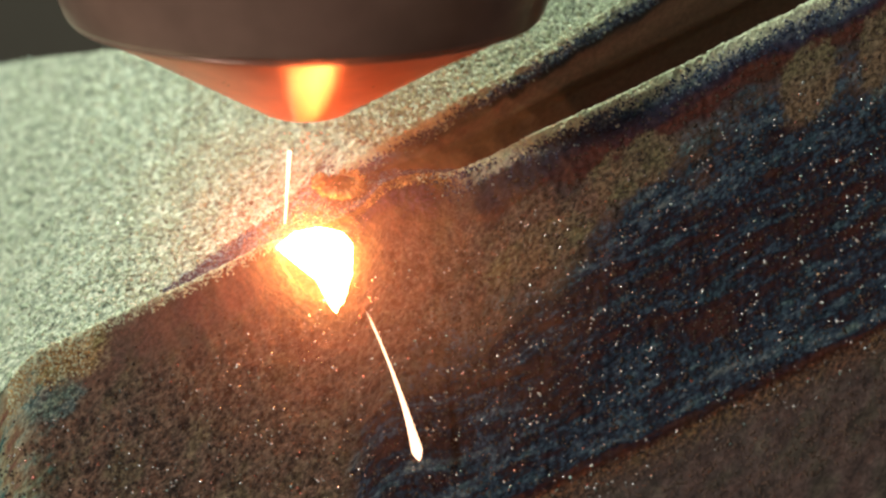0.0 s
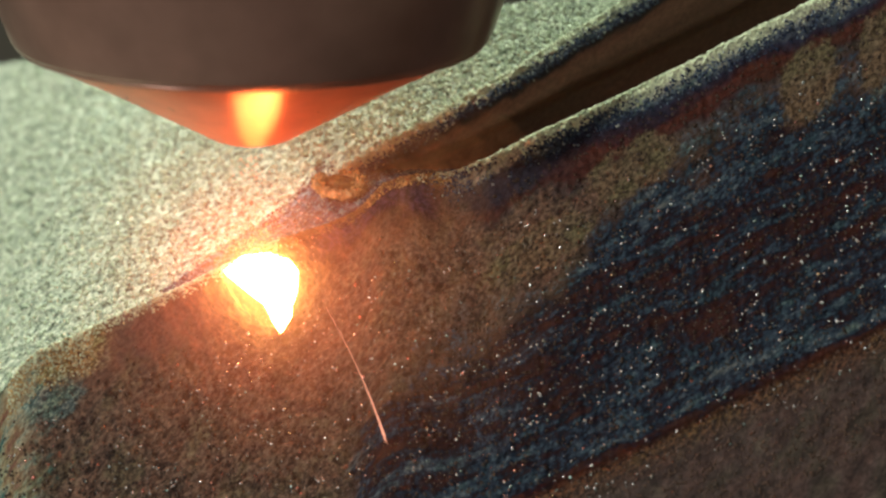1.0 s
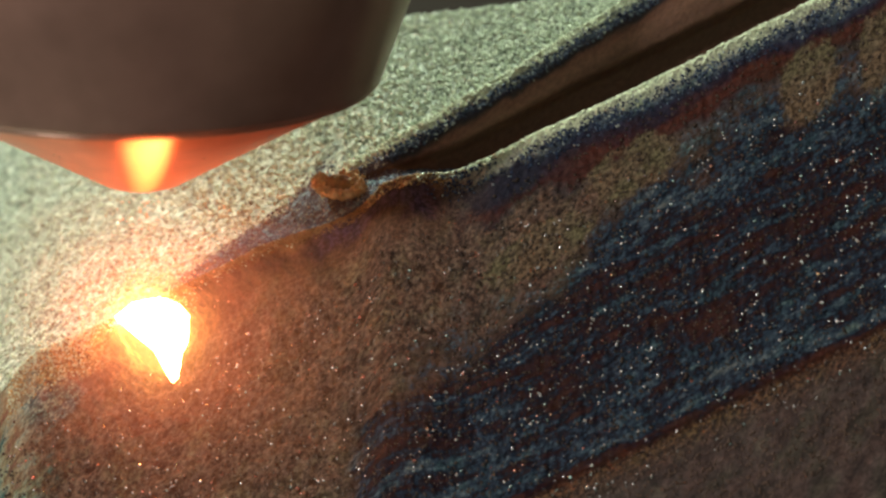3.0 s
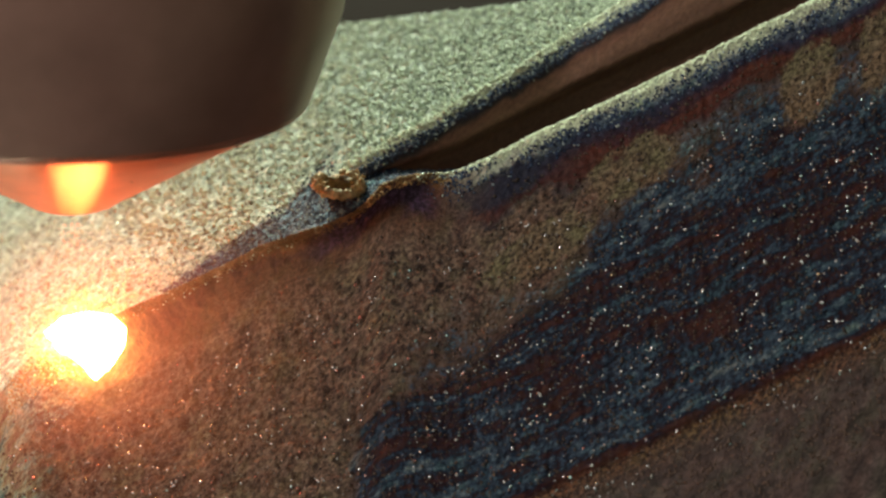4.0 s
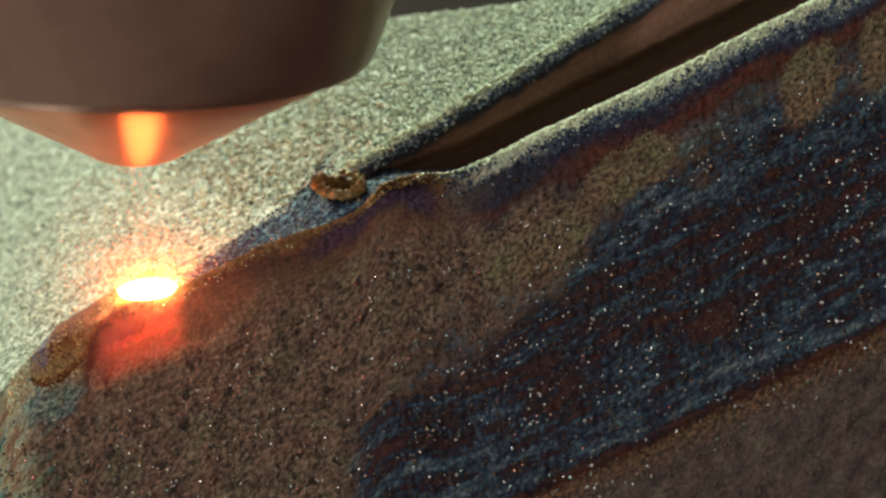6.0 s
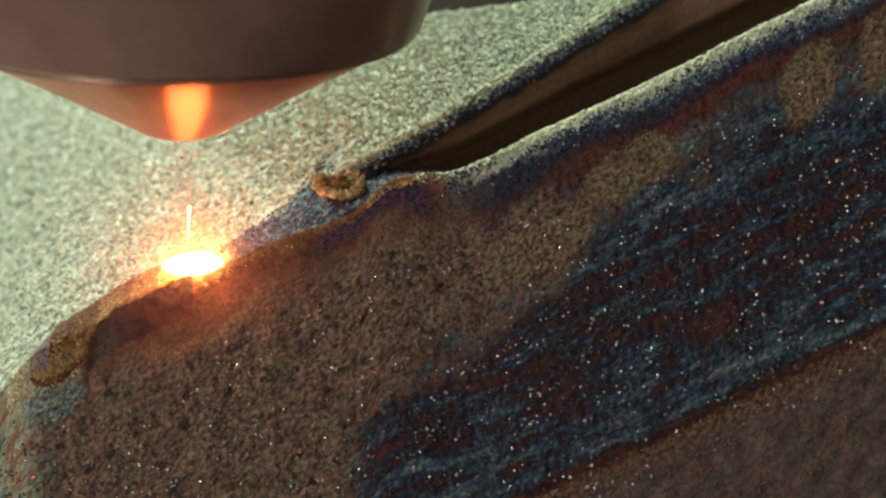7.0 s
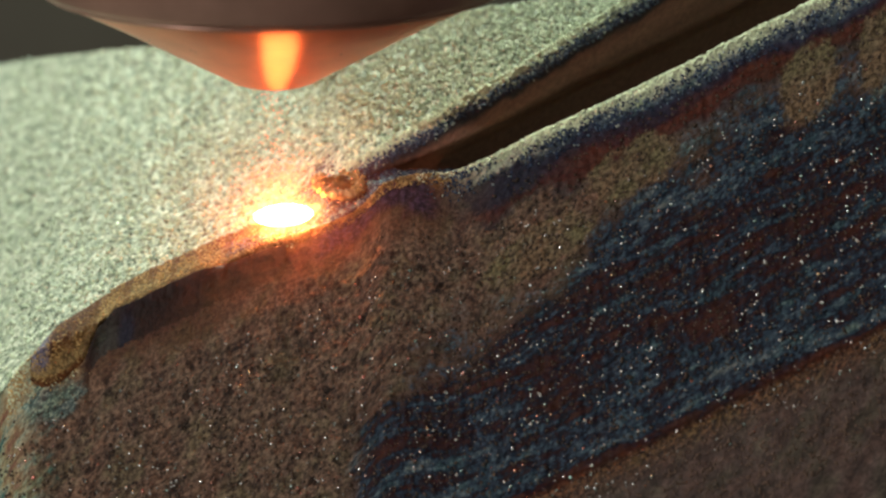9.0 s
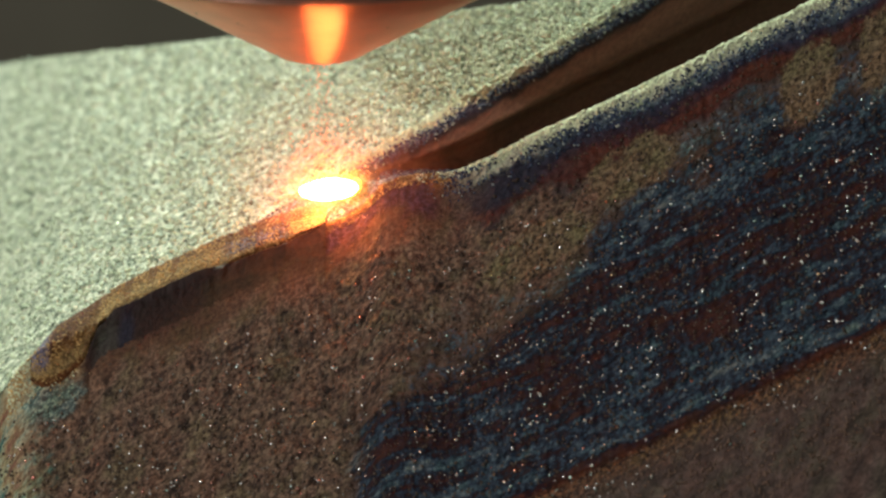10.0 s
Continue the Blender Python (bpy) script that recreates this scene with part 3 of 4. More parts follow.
def front_face(s, v):
    """v: millimetres down the face from the crest; below zero lies behind the crest."""
    x, yb = end_bend(s)
    zr = front_z(max(x, -29.6)) - 0.8 * max(0.0, -29.0 - s)
    if v < 0:
        y, z = 0.9 - v * 0.25 - 0.9 * math.exp(v * 2.0) * 1.0, -0.55 * (v * v) / (0.8 - v)
    else:
        y, z = -0.30 * v + 0.12 * math.exp(-v) - 0.12, -v + 0.5 * (1 - math.exp(-v * 1.2)) * 0.6
    if v > 22.4:
        y -= 0.7 * min(1.0, (v - 22.4) / 0.35)
    layers = 0.16 * noise.noise(Vector((s * 0.05, v * 0.75, 4.0))) * min(1, max(0, v) / 5) + 0.16 * noise.noise(Vector((s * 0.25, v * 1.1, 9.0))) * (1 if s > 3 else min(1, max(0.1, (v - 2) / 5)))
    grain = 0.13 * noise.noise(Vector((s * 2.3, v * 2.3, 1.0))) + 0.07 * noise.noise(Vector((s * 4.6, v * 4.6, 2.0)))
    if v > 22.4:
        grain *= 0.45
    if s < 3 and v > 1.0:
        grain *= min(1.0, max(0.25, (v - 2.0) / 4))
    if v < 1.5:
        grain *= 1.2
    k = layers + grain
    return x - 0.1 * k, y + yb - k * 0.9, zr + z + k * 0.35


part_root = new("printed_metal_part")
tagged(part_root, "heat-tinted sintered metal part with an open slot", "metal part")

S = list(np.arange(-36, -31, 0.4)) + list(np.arange(-31, 31, 0.15)) + list(np.arange(31, 46, 0.6))
V = list(np.arange(-5, -1, 0.5)) + list(np.arange(-1, 30, 0.15)) + [31, 33, 36, 41, 48, 56]


def to_plate(fn):
    def inner(s, v):
        x, y, z = fn(s, v)
        return x, y, max(z, -46.0)
    return inner


grid("front_wall", to_plate(front_face), S, V, OXIDE, part_root, lambda s, v: (s / 100, v / 100), flip=True)


def rear_face(s, v):
    zr, y0 = rear_z(s), rear_y(s)
    if v < 0:
        y, z = 0.7 - v * 0.3 - 0.7 * math.exp(v * 2.0), -0.5 * (v * v) / (0.8 - v)
    else:
        hollow = max(2.0, zr - float(np.interp(s, CX, CZ)) - 1.5)
        y, z = -0.62 * min(v, 1.9) + 0.06 * v + min(2.6, 4.0 * max(0.0, v - hollow)), -0.70 * min(v, 1.9) - max(0.0, v - 1.9)
    g = 0.14 * noise.noise(Vector((s * 2.3, v * 2.3, 21.0))) + 0.07 * noise.noise(Vector((s * 4.6, v * 4.6, 22.0)))
    g *= 1.0 if v < 1.5 else 0.35
    return s, y0 + y - g, zr + z + 0.4 * g


grid("rear_wall", rear_face, list(np.arange(-7.4, 31, 0.16)) + [32, 36, 46], list(np.arange(-3, -1, 0.4)) + list(np.arange(-1, 3, 0.16)) + list(np.arange(3, 9, 0.2)) + list(np.arange(9, 22, 0.5)), RIM_INNER, part_root, lambda s, v: (s / 100, v / 100), flip=True)
tagged(bpy.data.objects["rear_wall"], "brown inner wall of the slot")




def skin_base(x):
    """Lower border of the pale skin: along the crest, then behind the rear wall."""
    k = min(1.0, max(0.0, (x + 11.0) / 6.0))
    k = k * k * (3 - 2 * k)
    y = (1 - k) * 0.75 + k * (rear_y(x) + 0.9)
    z = (1 - k) * (float(np.interp(x, CX, CZ)) - 0.25) + k * (rear_z(x) - 0.3)
    return y, z


def skin_reach(x):
    zb = skin_base(x)[1]
    return (max((12.05 + (x + 28.3) * 0.098) * 1.10 - 1.0, zb + 1.2) - zb) / 0.7


def skin(x, q):
    yb, zb = skin_base(x)
    reach = skin_reach(x)
    top = zb + 0.7 * reach
    if q <= 1:
        d = reach * q
        y, z = yb + d, zb + 0.7 * d
    else:
        y, z = yb + reach + 3.0 * math.sin((q - 1) * 2.2), top - 7.0 * (q - 1) ** 2
    g = 0.07 * noise.noise(Vector((x * 1.9, y * 1.9, 31.0))) + 0.10 * noise.noise(Vector((x * 3.6, y * 3.6, 32.0))) + 0.2 * fuzz(x, y, 5.0, 7.0)
    if q > 1:
        g *= 0.4
    return x, y - 0.55 * g, z + 0.75 * g


grid("outer_skin", skin, np.arange(-44, 22, 0.17), list(np.linspace(0, 1, 170)) + [1.05, 1.15, 1.3, 1.5, 2.0, 3.0], SINTER, part_root, lambda x, q: (x / 100, 1.2 * skin_reach(x) * q / 100), flip=False)
tagged(bpy.data.objects["outer_skin"], "pale green-grey sintered powder skin")

# grains on the crest, the rims and the faces
rng = random.Random(11)
spots, tinted = [], []
for _ in range(6500):
    s = rng.uniform(0.0, 31) if rng.random() < 0.93 else rng.triangular(-2.0, 2.0, 1.0)
    v = rng.triangular(-1.2, 2.4, 0.2)
    x, y, z = front_face(s, v)
    if s < 5 and v > 0.5 and rng.random() < 0.75:
        continue
    (tinted if v + rng.gauss(0, 0.25) + 0.5 * fuzz(s, 0, 0, 3.0) > 0.95 - 0.7 * max(0.0, 1 - s / 6) else spots).append((x, y, z, rng.uniform(0.04, 0.12)))
for _ in range(6500):
    s = rng.uniform(-6.5, 14)
    v = rng.triangular(-0.8, 2.1, 0.5)
    x, y, z = rear_face(s, v)
    (tinted if v + rng.gauss(0, 0.3) > 0.85 else spots).append((x, y, z, rng.uniform(0.04, 0.12)))
for _ in range(2600):
    spots.append((*front_face(rng.uniform(-27.5, -9.5), rng.triangular(-1.2, 1.1, -0.5)), rng.uniform(0.04, 0.10)))
grains("rim_grain", spots, GRAIN_PALE, part_root)
grains("blue_rim_grain", tinted, GRAIN_BLUE, part_root)
spots = []
for _ in range(15000):
    x, q = rng.uniform(-31, 12), rng.uniform(0, 1)
    tint = -18.0 < x < -6.5 and q * skin_reach(x) < 0.36 * (x + 18.5) + 0.4 + rng.gauss(0, 0.4)
    if not tint and x > -31:
        spots.append((*skin(x, q), rng.uniform(0.06, 0.15)))
grains("skin_grain", spots, GRAIN_SKIN, part_root)
spots = []
while len(spots) < 5200:
    s, v = rng.uniform(-30, 30), rng.uniform(0.6, 22)
    if v > 5 or (s > 3 and v > 2.5) or rng.random() < (v - 2.5) / 4:
        spots.append((*front_face(s, v), rng.uniform(0.05, 0.13)))
grains("face_grain", spots, GRAIN_DARK, part_root)
spots = [(*front_face(rng.uniform(-30, 30), rng.uniform(5, 25)), rng.choice((0.05, 0.06, 0.07, 0.09, 0.11, 0.14))) for _ in range(2100)]
grains("bright_grain", spots, GRAIN_BRIGHT, part_root)
spots = [(*front_face(rng.uniform(-5, 31), rng.uniform(22.6, 29.5)), rng.uniform(0.05, 0.12)) for _ in range(2600)]
grains("foot_grain", spots, GRAIN_FOOT, part_root)
spots = [(*front_face(rng.uniform(-9.5, 1), rng.triangular(-0.6, 0.9, 0.1)), rng.uniform(0.03, 0.08)) for _ in range(1500)]
grains("edge_grain", spots, GRAIN_GOLD, part_root)
spots = [(*front_face(rng.uniform(-28, -22.3), rng.triangular(-0.4, 3.4, 1.0)), rng.uniform(0.04, 0.10)) for _ in range(900)]
grains("hump_grain", spots[:450], GRAIN_CURL, part_root)
grains("pale_hump_grain", spots[450:], GRAIN_PALE, part_root)


# the closed end of the slot: a curled bead and a lump of weld metal
def web(x, w):
    """Metal that bridges the gap between the two walls at the slot's closed end."""
    y0, z0 = 0.35, front_z(x) - 0.2
    up = min(1.0, max(0.0, (x + 9.5) / 3.5))
    z1 = min(5.0 + 0.1 * fuzz(x, 0, 0, 1.0), front_z(x) + 0.9 + 1.3 * up * up * (3 - 2 * up))
    z0 -= 0.4 * max(0.0, -10.5 - x)
    k = min(w, 1.0)
    g = 0.12 * noise.noise(Vector((x * 2.2, w * 6, 41.0))) + 0.06 * noise.noise(Vector((x * 4.4, w * 12, 42.0)))
    return x, y0 + 2.4 * k + 1.2 * max(0, w - 1) - 0.5 * g, z0 + (z1 - z0) * k - 3.0 * max(0, w - 1) + 0.7 * g


grid("web", web, np.arange(-12.5, 1.3, 0.12), list(np.linspace(0, 1, 26)) + [1.1, 1.3, 1.7], TINTED, part_root, lambda x, w: (x / 100, 0.028 * w), flip=False)


spots = [(*web(rng.uniform(-12.4, 0.6), rng.uniform(0.02, 1.0)), rng.uniform(0.03, 0.09)) for _ in range(1500)]
grains("web_grain", spots, GRAIN_BLUE, part_root)
spots = []
for _ in range(1300):
    x = rng.uniform(-18.0, -7.0)
    spots.append((*skin(x, rng.uniform(0.0, 0.36 * (x + 18.5) + 0.4) / skin_reach(x)), rng.uniform(0.04, 0.10)))
grains("tinted_skin_grain", spots, GRAIN_BLUE, part_root)


def curl():
    """A scroll of weld metal: a ring lying on the web, open at its upper side."""
    bm = bmesh.new()
    n1, n2 = 90, 18
    rings = []
    for i in range(n1):
        a = math.pi * (0.72 + 1.78 * i / (n1 - 1))
        c = Vector((-6.7 + 1.38 * math.cos(a), 1.35 + 0.80 * math.sin(a), 4.08 + 0.62 * math.sin(a) - 0.12 * math.cos(a)))
        ring = []
        for j in range(n2):
            b = 2 * math.pi * j / n2
            out = Vector((math.cos(a), 0.3 * math.sin(a), 0.75 * math.sin(a)))
            r = (0.38 + 0.05 * math.sin(i * 1.1)) * (1 + 0.30 * noise.noise(Vector((i * 0.22, math.cos(b) * 2, math.sin(b) * 2))) + 0.25 * noise.noise(Vector((i * 0.7, math.cos(b) * 5, math.sin(b) * 5))))
            ring.append(bm.verts.new((c + (out * math.cos(b) + Vector((0, -0.8, 0.45)) * math.sin(b)) * r) * MM))
        rings.append(ring)
    for a, b in zip(rings, rings[1:]):
        for j in range(n2):
            bm.faces.new((a[j], a[(j + 1) % n2], b[(j + 1) % n2], b[j]))
    bm.faces.new(rings[0])
    bm.faces.new(rings[-1][::-1])
    bmesh.ops.recalc_face_normals(bm, faces=bm.faces)
    return bm


part("curled_bead", curl(), CURL, part_root, "golden-brown curl of weld metal closing the slot")


middle = ball((1.15, 0.45, 0.62), 0.3, 4, 8.0)
bmesh.ops.translate(middle, vec=Vector((-6.7, 1.5, 4.1)) * MM, verts=middle.verts)
part("curl_middle", middle, BEAD, part_root, "darker brown filling inside the curl")
spots = [(-6.65 + 1.4 * math.cos(a) + rng.gauss(0, 0.2), 0.5, 4.25 + 0.75 * math.sin(a) + rng.gauss(0, 0.15), rng.uniform(0.05, 0.12)) for a in [math.pi * rng.uniform(0.8, 2.35) for _ in range(160)]]
spots += [(*front_face(rng.uniform(-4.8, 0.8), rng.uniform(-0.5, 0.8)), rng.uniform(0.04, 0.10)) for _ in range(420)]
grains("weld_grain", spots, GRAIN_CURL, part_root)


# ---- the powder nozzle ----
def nozzle():
    root = new("deposition_nozzle")
    tagged(root, "dark steel laser nozzle with glowing orange copper cone", "nozzle")
    part("body", lathe([(14.3, 7.0), (14.75, 6.68), (14.95, 6.73), (15.15, 7.05), (15.6, 8.25), (16.3, 10.2), (17.3, 12.8), (17.9, 16.0), (18.1, 22), (18.1, 90), (12, 90)], 160), STEEL, root)
    part("cone", lathe([(1.35, 1.2), (1.35, 0.10), (1.5, 0.0), (2.1, 0.04), (2.7, 0.26), (3.3, 0.62), (5.5, 1.80), (10.3, 4.4), (14.3, 6.4), (14.5, 6.58), (14.4, 7.0)], 160), COPPER, root, "turned copper cone lit orange by the melt")
    part("rim_ring", lathe([(14.3, 6.43), (14.7, 6.47), (14.8, 6.58), (14.7, 6.7), (14.4, 6.75)], 160), STEEL, root)
    rng = random.Random(3)
    specks = []
    for _ in range(26):
        a, q = rng.uniform(0, 2 * math.pi), rng.choice((rng.uniform(9, 14), rng.uniform(3, 14)))
        specks.append((q * math.cos(a), q * math.sin(a), (q - 1.75) * 0.504 + 0.03, rng.uniform(0.03, 0.06)))
    tagged(grains("spatter", specks, GRAIN_DARK, root), "dark specks of spatter on the cone")
    return root


NOZZLE = nozzle()


# ---- the melt ----
def melt_pool():
    root = new("melt_pool")
    tagged(root, "white-hot pool of molten metal on the crest", "molten metal")
    part("molten_core", ball((1.9, 0.95, 0.72), 0.06, 4, 1.0), MELT_POOL, root)
    # added halo: the pool's bloom built as glowing shells, tight then broad
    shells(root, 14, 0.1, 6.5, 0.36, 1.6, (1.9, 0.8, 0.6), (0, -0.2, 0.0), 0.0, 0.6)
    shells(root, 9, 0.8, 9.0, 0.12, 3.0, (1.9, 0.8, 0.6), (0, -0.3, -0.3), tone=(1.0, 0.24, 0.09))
    return root


POOL = melt_pool()


TONGUE_EDGE = [(-2.6, 0.7), (-1.5, 1.6), (0.0, 1.9), (1.5, 1.7), (2.3, 1.0), (2.35, 0.0), (2.1, -1.4), (1.6, -2.6), (1.05, -3.3), (0.55, -2.6), (-0.15, -1.25), (-1.3, -0.35)]


def melt_tongue():
    """Molten front that hangs down the face: a broad head with a horn along the crest and a point below."""
    edge = []
    for (x0, z0), (x1, z1) in zip(TONGUE_EDGE, TONGUE_EDGE[1:] + TONGUE_EDGE[:1]):
        edge += [(x0 + (x1 - x0) * q / 12, z0 + (z1 - z0) * q / 12) for q in range(12)]
    turns = sorted((math.atan2(z, x), math.hypot(x, z)) for x, z in edge)
    ang, rad = [a for a, _ in turns], [r for _, r in turns]
    bm = bmesh.new()
    bmesh.ops.create_icosphere(bm, subdivisions=5, radius=1.0)
    for v in bm.verts:
        x, y, z = v.co
        r = float(np.interp(math.atan2(z, x), ang, rad, period=2 * math.pi)) * 1.08
        z1 = z * r
        v.co = Vector((x * r, y * 1.0 + 0.30 * z1, z1)) * MM
    root = tagged(part("melt_tongue", bm, MELT), "white-hot molten drop hanging down the wall face", "molten metal")
    # added bloom round the drop, then a broad glowing haze beside it
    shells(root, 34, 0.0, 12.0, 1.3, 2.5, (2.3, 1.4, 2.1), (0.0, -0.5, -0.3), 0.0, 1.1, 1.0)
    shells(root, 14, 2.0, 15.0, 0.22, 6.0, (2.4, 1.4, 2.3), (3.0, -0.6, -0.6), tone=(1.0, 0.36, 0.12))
    return root


TONGUE = melt_tongue()


def hot_wake():
    """Glowing skin on the wall behind the torch: thin films one above the other, lying along the sloping crest."""
    root = new("red_hot_skin")
    tagged(root, "red-hot cooling metal on the wall below the pool", "hot metal")
    for k in range(5):
        def fn(x, v):
            return x, -0.30 * v - 0.25 - 0.14 * k, 0.44 * x - v
        grid("hot_film", fn, np.linspace(-5.0, 3.4, 22), np.linspace(-0.2, 7.0, 20), HOT_FILM, root, lambda x, v: (x / 10, v / 10), flip=True)
    return root


WAKE, HOT_NOSE = hot_wake(), hot_wake()


def cloud():
    rng = random.Random(5)
    spots = []
    for _ in range(1400):
        a, r = rng.uniform(0, 2 * math.pi), abs(rng.gauss(0, 2.0)) + 0.6
        h = abs(rng.gauss(0, 1.6)) + 0.3
        spots.append((r * math.cos(a), 0.6 * r * math.sin(a), h, rng.uniform(0.02, 0.05)))
    for _ in range(160):
        h = rng.uniform(0.5, 8.0)
        spots.append((rng.gauss(0, 0.35 + 0.05 * h), rng.gauss(0, 0.35), h, rng.uniform(0.02, 0.045)))
    ob = grains("hot_powder_cloud", spots, GRAIN_HOT)
    return tagged(ob, "swarm of orange glowing powder grains over the pool", "powder", kind="stuff")


CLOUD = cloud()


def streak(name, length, thick, head=0.93):
    """A tapered streak along its own -Z, thickest near its head."""
    bm = lathe([(0.005, 0)] + [(thick * (0.16 + 0.84 * (k / 10) ** 3), -length * k / 10 * head) for k in range(1, 11)] + [(thick * 0.7, -length * (head + 0.5 * (1 - head))), (0.01, -length)], 10)
    for v in bm.verts:
        q = -v.co.z / (length * MM)
        v.co.x += 0.11 * length * MM * q * (1 - q)
    return part(name, bm, SPARK if thick > 0.2 else SPARK_DIM)


def thread(name, length, thick):
    """A straight thread of powder along its own -Z, thicker at the nozzle."""
    bm = lathe([(0.01, 0)] + [(thick * (1.0 - 0.6 * k / 10), -0.02 - (length - 0.04) * k / 10) for k in range(11)] + [(0.01, -length)], 10)
    return part(name, bm, SPARK)


# ---- the layers laid in the two passes, piece by piece ----
BEAD_S = (-26.4, -25.6, -24.3, -22.9, -22.0, -21.0, -19.3, -17.5, -15.7, -13.9, -12.1, -10.3, -8.4, -6.0)
BEAD_BACK = (0.6, 1.1, 1.3, 1.6, 1.75, 1.9, 2.1, 2.2, 2.2, 2.1, 1.9, 1.8, 1.8, 1.8)
BEAD_FRONT = (-2.6, -3.0, -2.9, -2.2, -0.3, 0.4, 0.4, 0.5, 0.5, 0.05, -0.4, -0.5, -0.2, 0.0)


def on_face(s, v, lift):
    x, y, z = front_face(s, v)
    return x, y - lift, z + 0.4 * lift


def remelted_piece(s0, step):
    """One stretch of the edge after the first pass: a crisp golden crest over a red-brown face."""
    ob = grid("remelted_edge_piece", lambda s, v: on_face(s, v, 0.07 * min(1.0, (6.6 - v) / 2, (-8.4 - s) / 2)), np.linspace(s0 - 0.02, s0 + step + 0.02, 8), list(np.linspace(-1.0, 1.0, 14)) + list(np.linspace(1.25, 6.6, 24)), OXIDE_ONCE, None, lambda s, v: (s / 100, v / 100), flip=True)
    rng = random.Random(int(s0 * 10) + 700)
    specks = [(*on_face(s0 + rng.uniform(0, step), rng.triangular(-0.5, 0.8, 0.1), 0.1), rng.uniform(0.03, 0.08)) for _ in range(150)]
    grains("edge_grain", specks, GRAIN_GOLD, ob)
    return tagged(ob, "red-brown remelted stretch of the wall's edge", "weld bead", "pieces of the first pass")


def bead_top(s, w):
    """Across the bead from its back edge on the powder skin (w = 0) to its front edge (w = 1)."""
    back, front = float(np.interp(s, BEAD_S, BEAD_BACK)), float(np.interp(s, BEAD_S, BEAD_FRONT))
    k = math.sqrt(max(0.02, 1 - max(0.0, (-24.4 - s) / 2.0) ** 2))
    middle = 0.35 * back + 0.65 * front
    back, front = middle + (back - middle) * k, middle + (front - middle) * k
    z0 = front_z(s)
    lumps = (0.05 * fuzz(s, w * 3, 2.0, 0.7) + 0.10 * fuzz(s, w * 3, 7.0, 1.7)) * (0.5 + 0.5 * k)
    yb, zb = 0.75 + (back + 0.25) / 0.7 + 0.15, z0 + back - 0.12
    if front >= 0:
        swell = 0.34 * math.sin(math.pi * min(1.0, w * 1.02)) ** 0.8 + lumps
        return s, yb + (-0.22 - yb) * w - 0.6 * swell, zb + (front + 0.12 - back) * w + 0.75 * swell
    knee = min(0.95, max(0.2, back / (back - front)))
    if w < knee:
        x, y, z = on_face(s, 0.0, 0.35 * k)
        swell = 0.22 * math.sin(math.pi * w / knee) + lumps * w / knee
        return s + (x - s) * w / knee, yb + (y - yb) * w / knee - 0.6 * swell, zb + (z - zb) * w / knee + 0.75 * swell
    down = (w - knee) / (1 - knee)
    return on_face(s, -front * down, 0.04 + 0.31 * k * (1 - down ** 3) + lumps * (1 - down))


def bead_piece(s0, step):
    """One stretch of the second bead: its golden top, and a thin dark sheet down the face that carries its scale and
    shade.
    """
    root = new("bead_piece")
    tagged(root, "golden-brown piece of freshly laid weld bead", "weld bead", "pieces of the new bead")
    ends = np.linspace(s0 - 0.02, s0 + step + 0.02, 6 if step < 1 else 14)
    grid("bead_top", bead_top, ends, np.linspace(0, 1, 22), BEAD_TOP, root, lambda s, w: (s / 100, w), flip=True)

    if s0 > -23.6:
        def below(s, v):
            return max(0.0, -float(np.interp(s, BEAD_S, BEAD_FRONT))) * (1 - v / 7.0) + v

        def apron(s, v):
            if v == 0:
                return bead_top(s, 1.0)
            return on_face(s, below(s, v), (0.06 + 0.27 * math.exp(-(v / 1.3) ** 2)) * min(1.0, (7.0 - v) / 2.5) * min(1.0, max(0.0, s + 23.55) / 1.2))
        tagged(grid("bead_apron", apron, ends, [0.0, 0.12] + list(np.linspace(0.3, 7.0, 26)), OXIDE_TWICE, root, lambda s, v: (s / 100, below(s, v) / 100), flip=True), "smooth dark brown metal and shade below the bead")
    rng = random.Random(int(s0 * 10) + 900)
    specks = [(*bead_top(s0 + rng.uniform(0, step), rng.uniform(0.08, 0.95)), rng.uniform(0.03, 0.09)) for _ in range(int(60 * step / 0.5))]
    grains("bead_grain", specks, rng.choice((GRAIN_GOLD, GRAIN_CURL)), root)
    return root


REMELTED = [(s0, remelted_piece(s0, 1.0)) for s0 in np.arange(-22.5, -8.6, 1.0)]
PIECES = [(-26.35, bead_piece(-26.35, 1.85))] + [(s0, bead_piece(s0, 0.5)) for s0 in np.arange(-24.5, -7.9, 0.5)]

# ---- what moves ----
# the nozzle's tip, millimetres, by time
TIP = [(0.0, -8.70, 8.27), (0.5, -10.29, 7.51), (1.0, -12.06, 6.71), (1.5, -13.68, 6.06), (2.0, -15.45, 5.31), (2.5, -17.26, 4.58), (2.7, -17.95, 4.30),
       (3.8, -22.45, 2.64), (4.0, -23.50, 2.42), (4.1, -24.0, 2.42), (4.2, -24.19, 2.53), (4.3, -24.30, 2.64), (4.4, -24.01, 2.82), (4.5, -23.79, 2.96),
       (5.0, -22.35, 3.86), (5.5, -20.90, 4.62), (5.7, -20.3, 4.95), (6.8, -17.05, 6.80), (7.0, -16.50, 7.11), (7.5, -14.98, 7.91), (8.0, -13.50, 8.66), (8.5, -12.13, 9.46), (9.0, -10.69, 10.25), (9.5, -9.24, 11.05), (10.0, -7.80, 11.88)]


def tip_at(t):
    ts = [r[0] for r in TIP]
    return float(np.interp(t, ts, [r[1] for r in TIP])), float(np.interp(t, ts, [r[2] for r in TIP]))


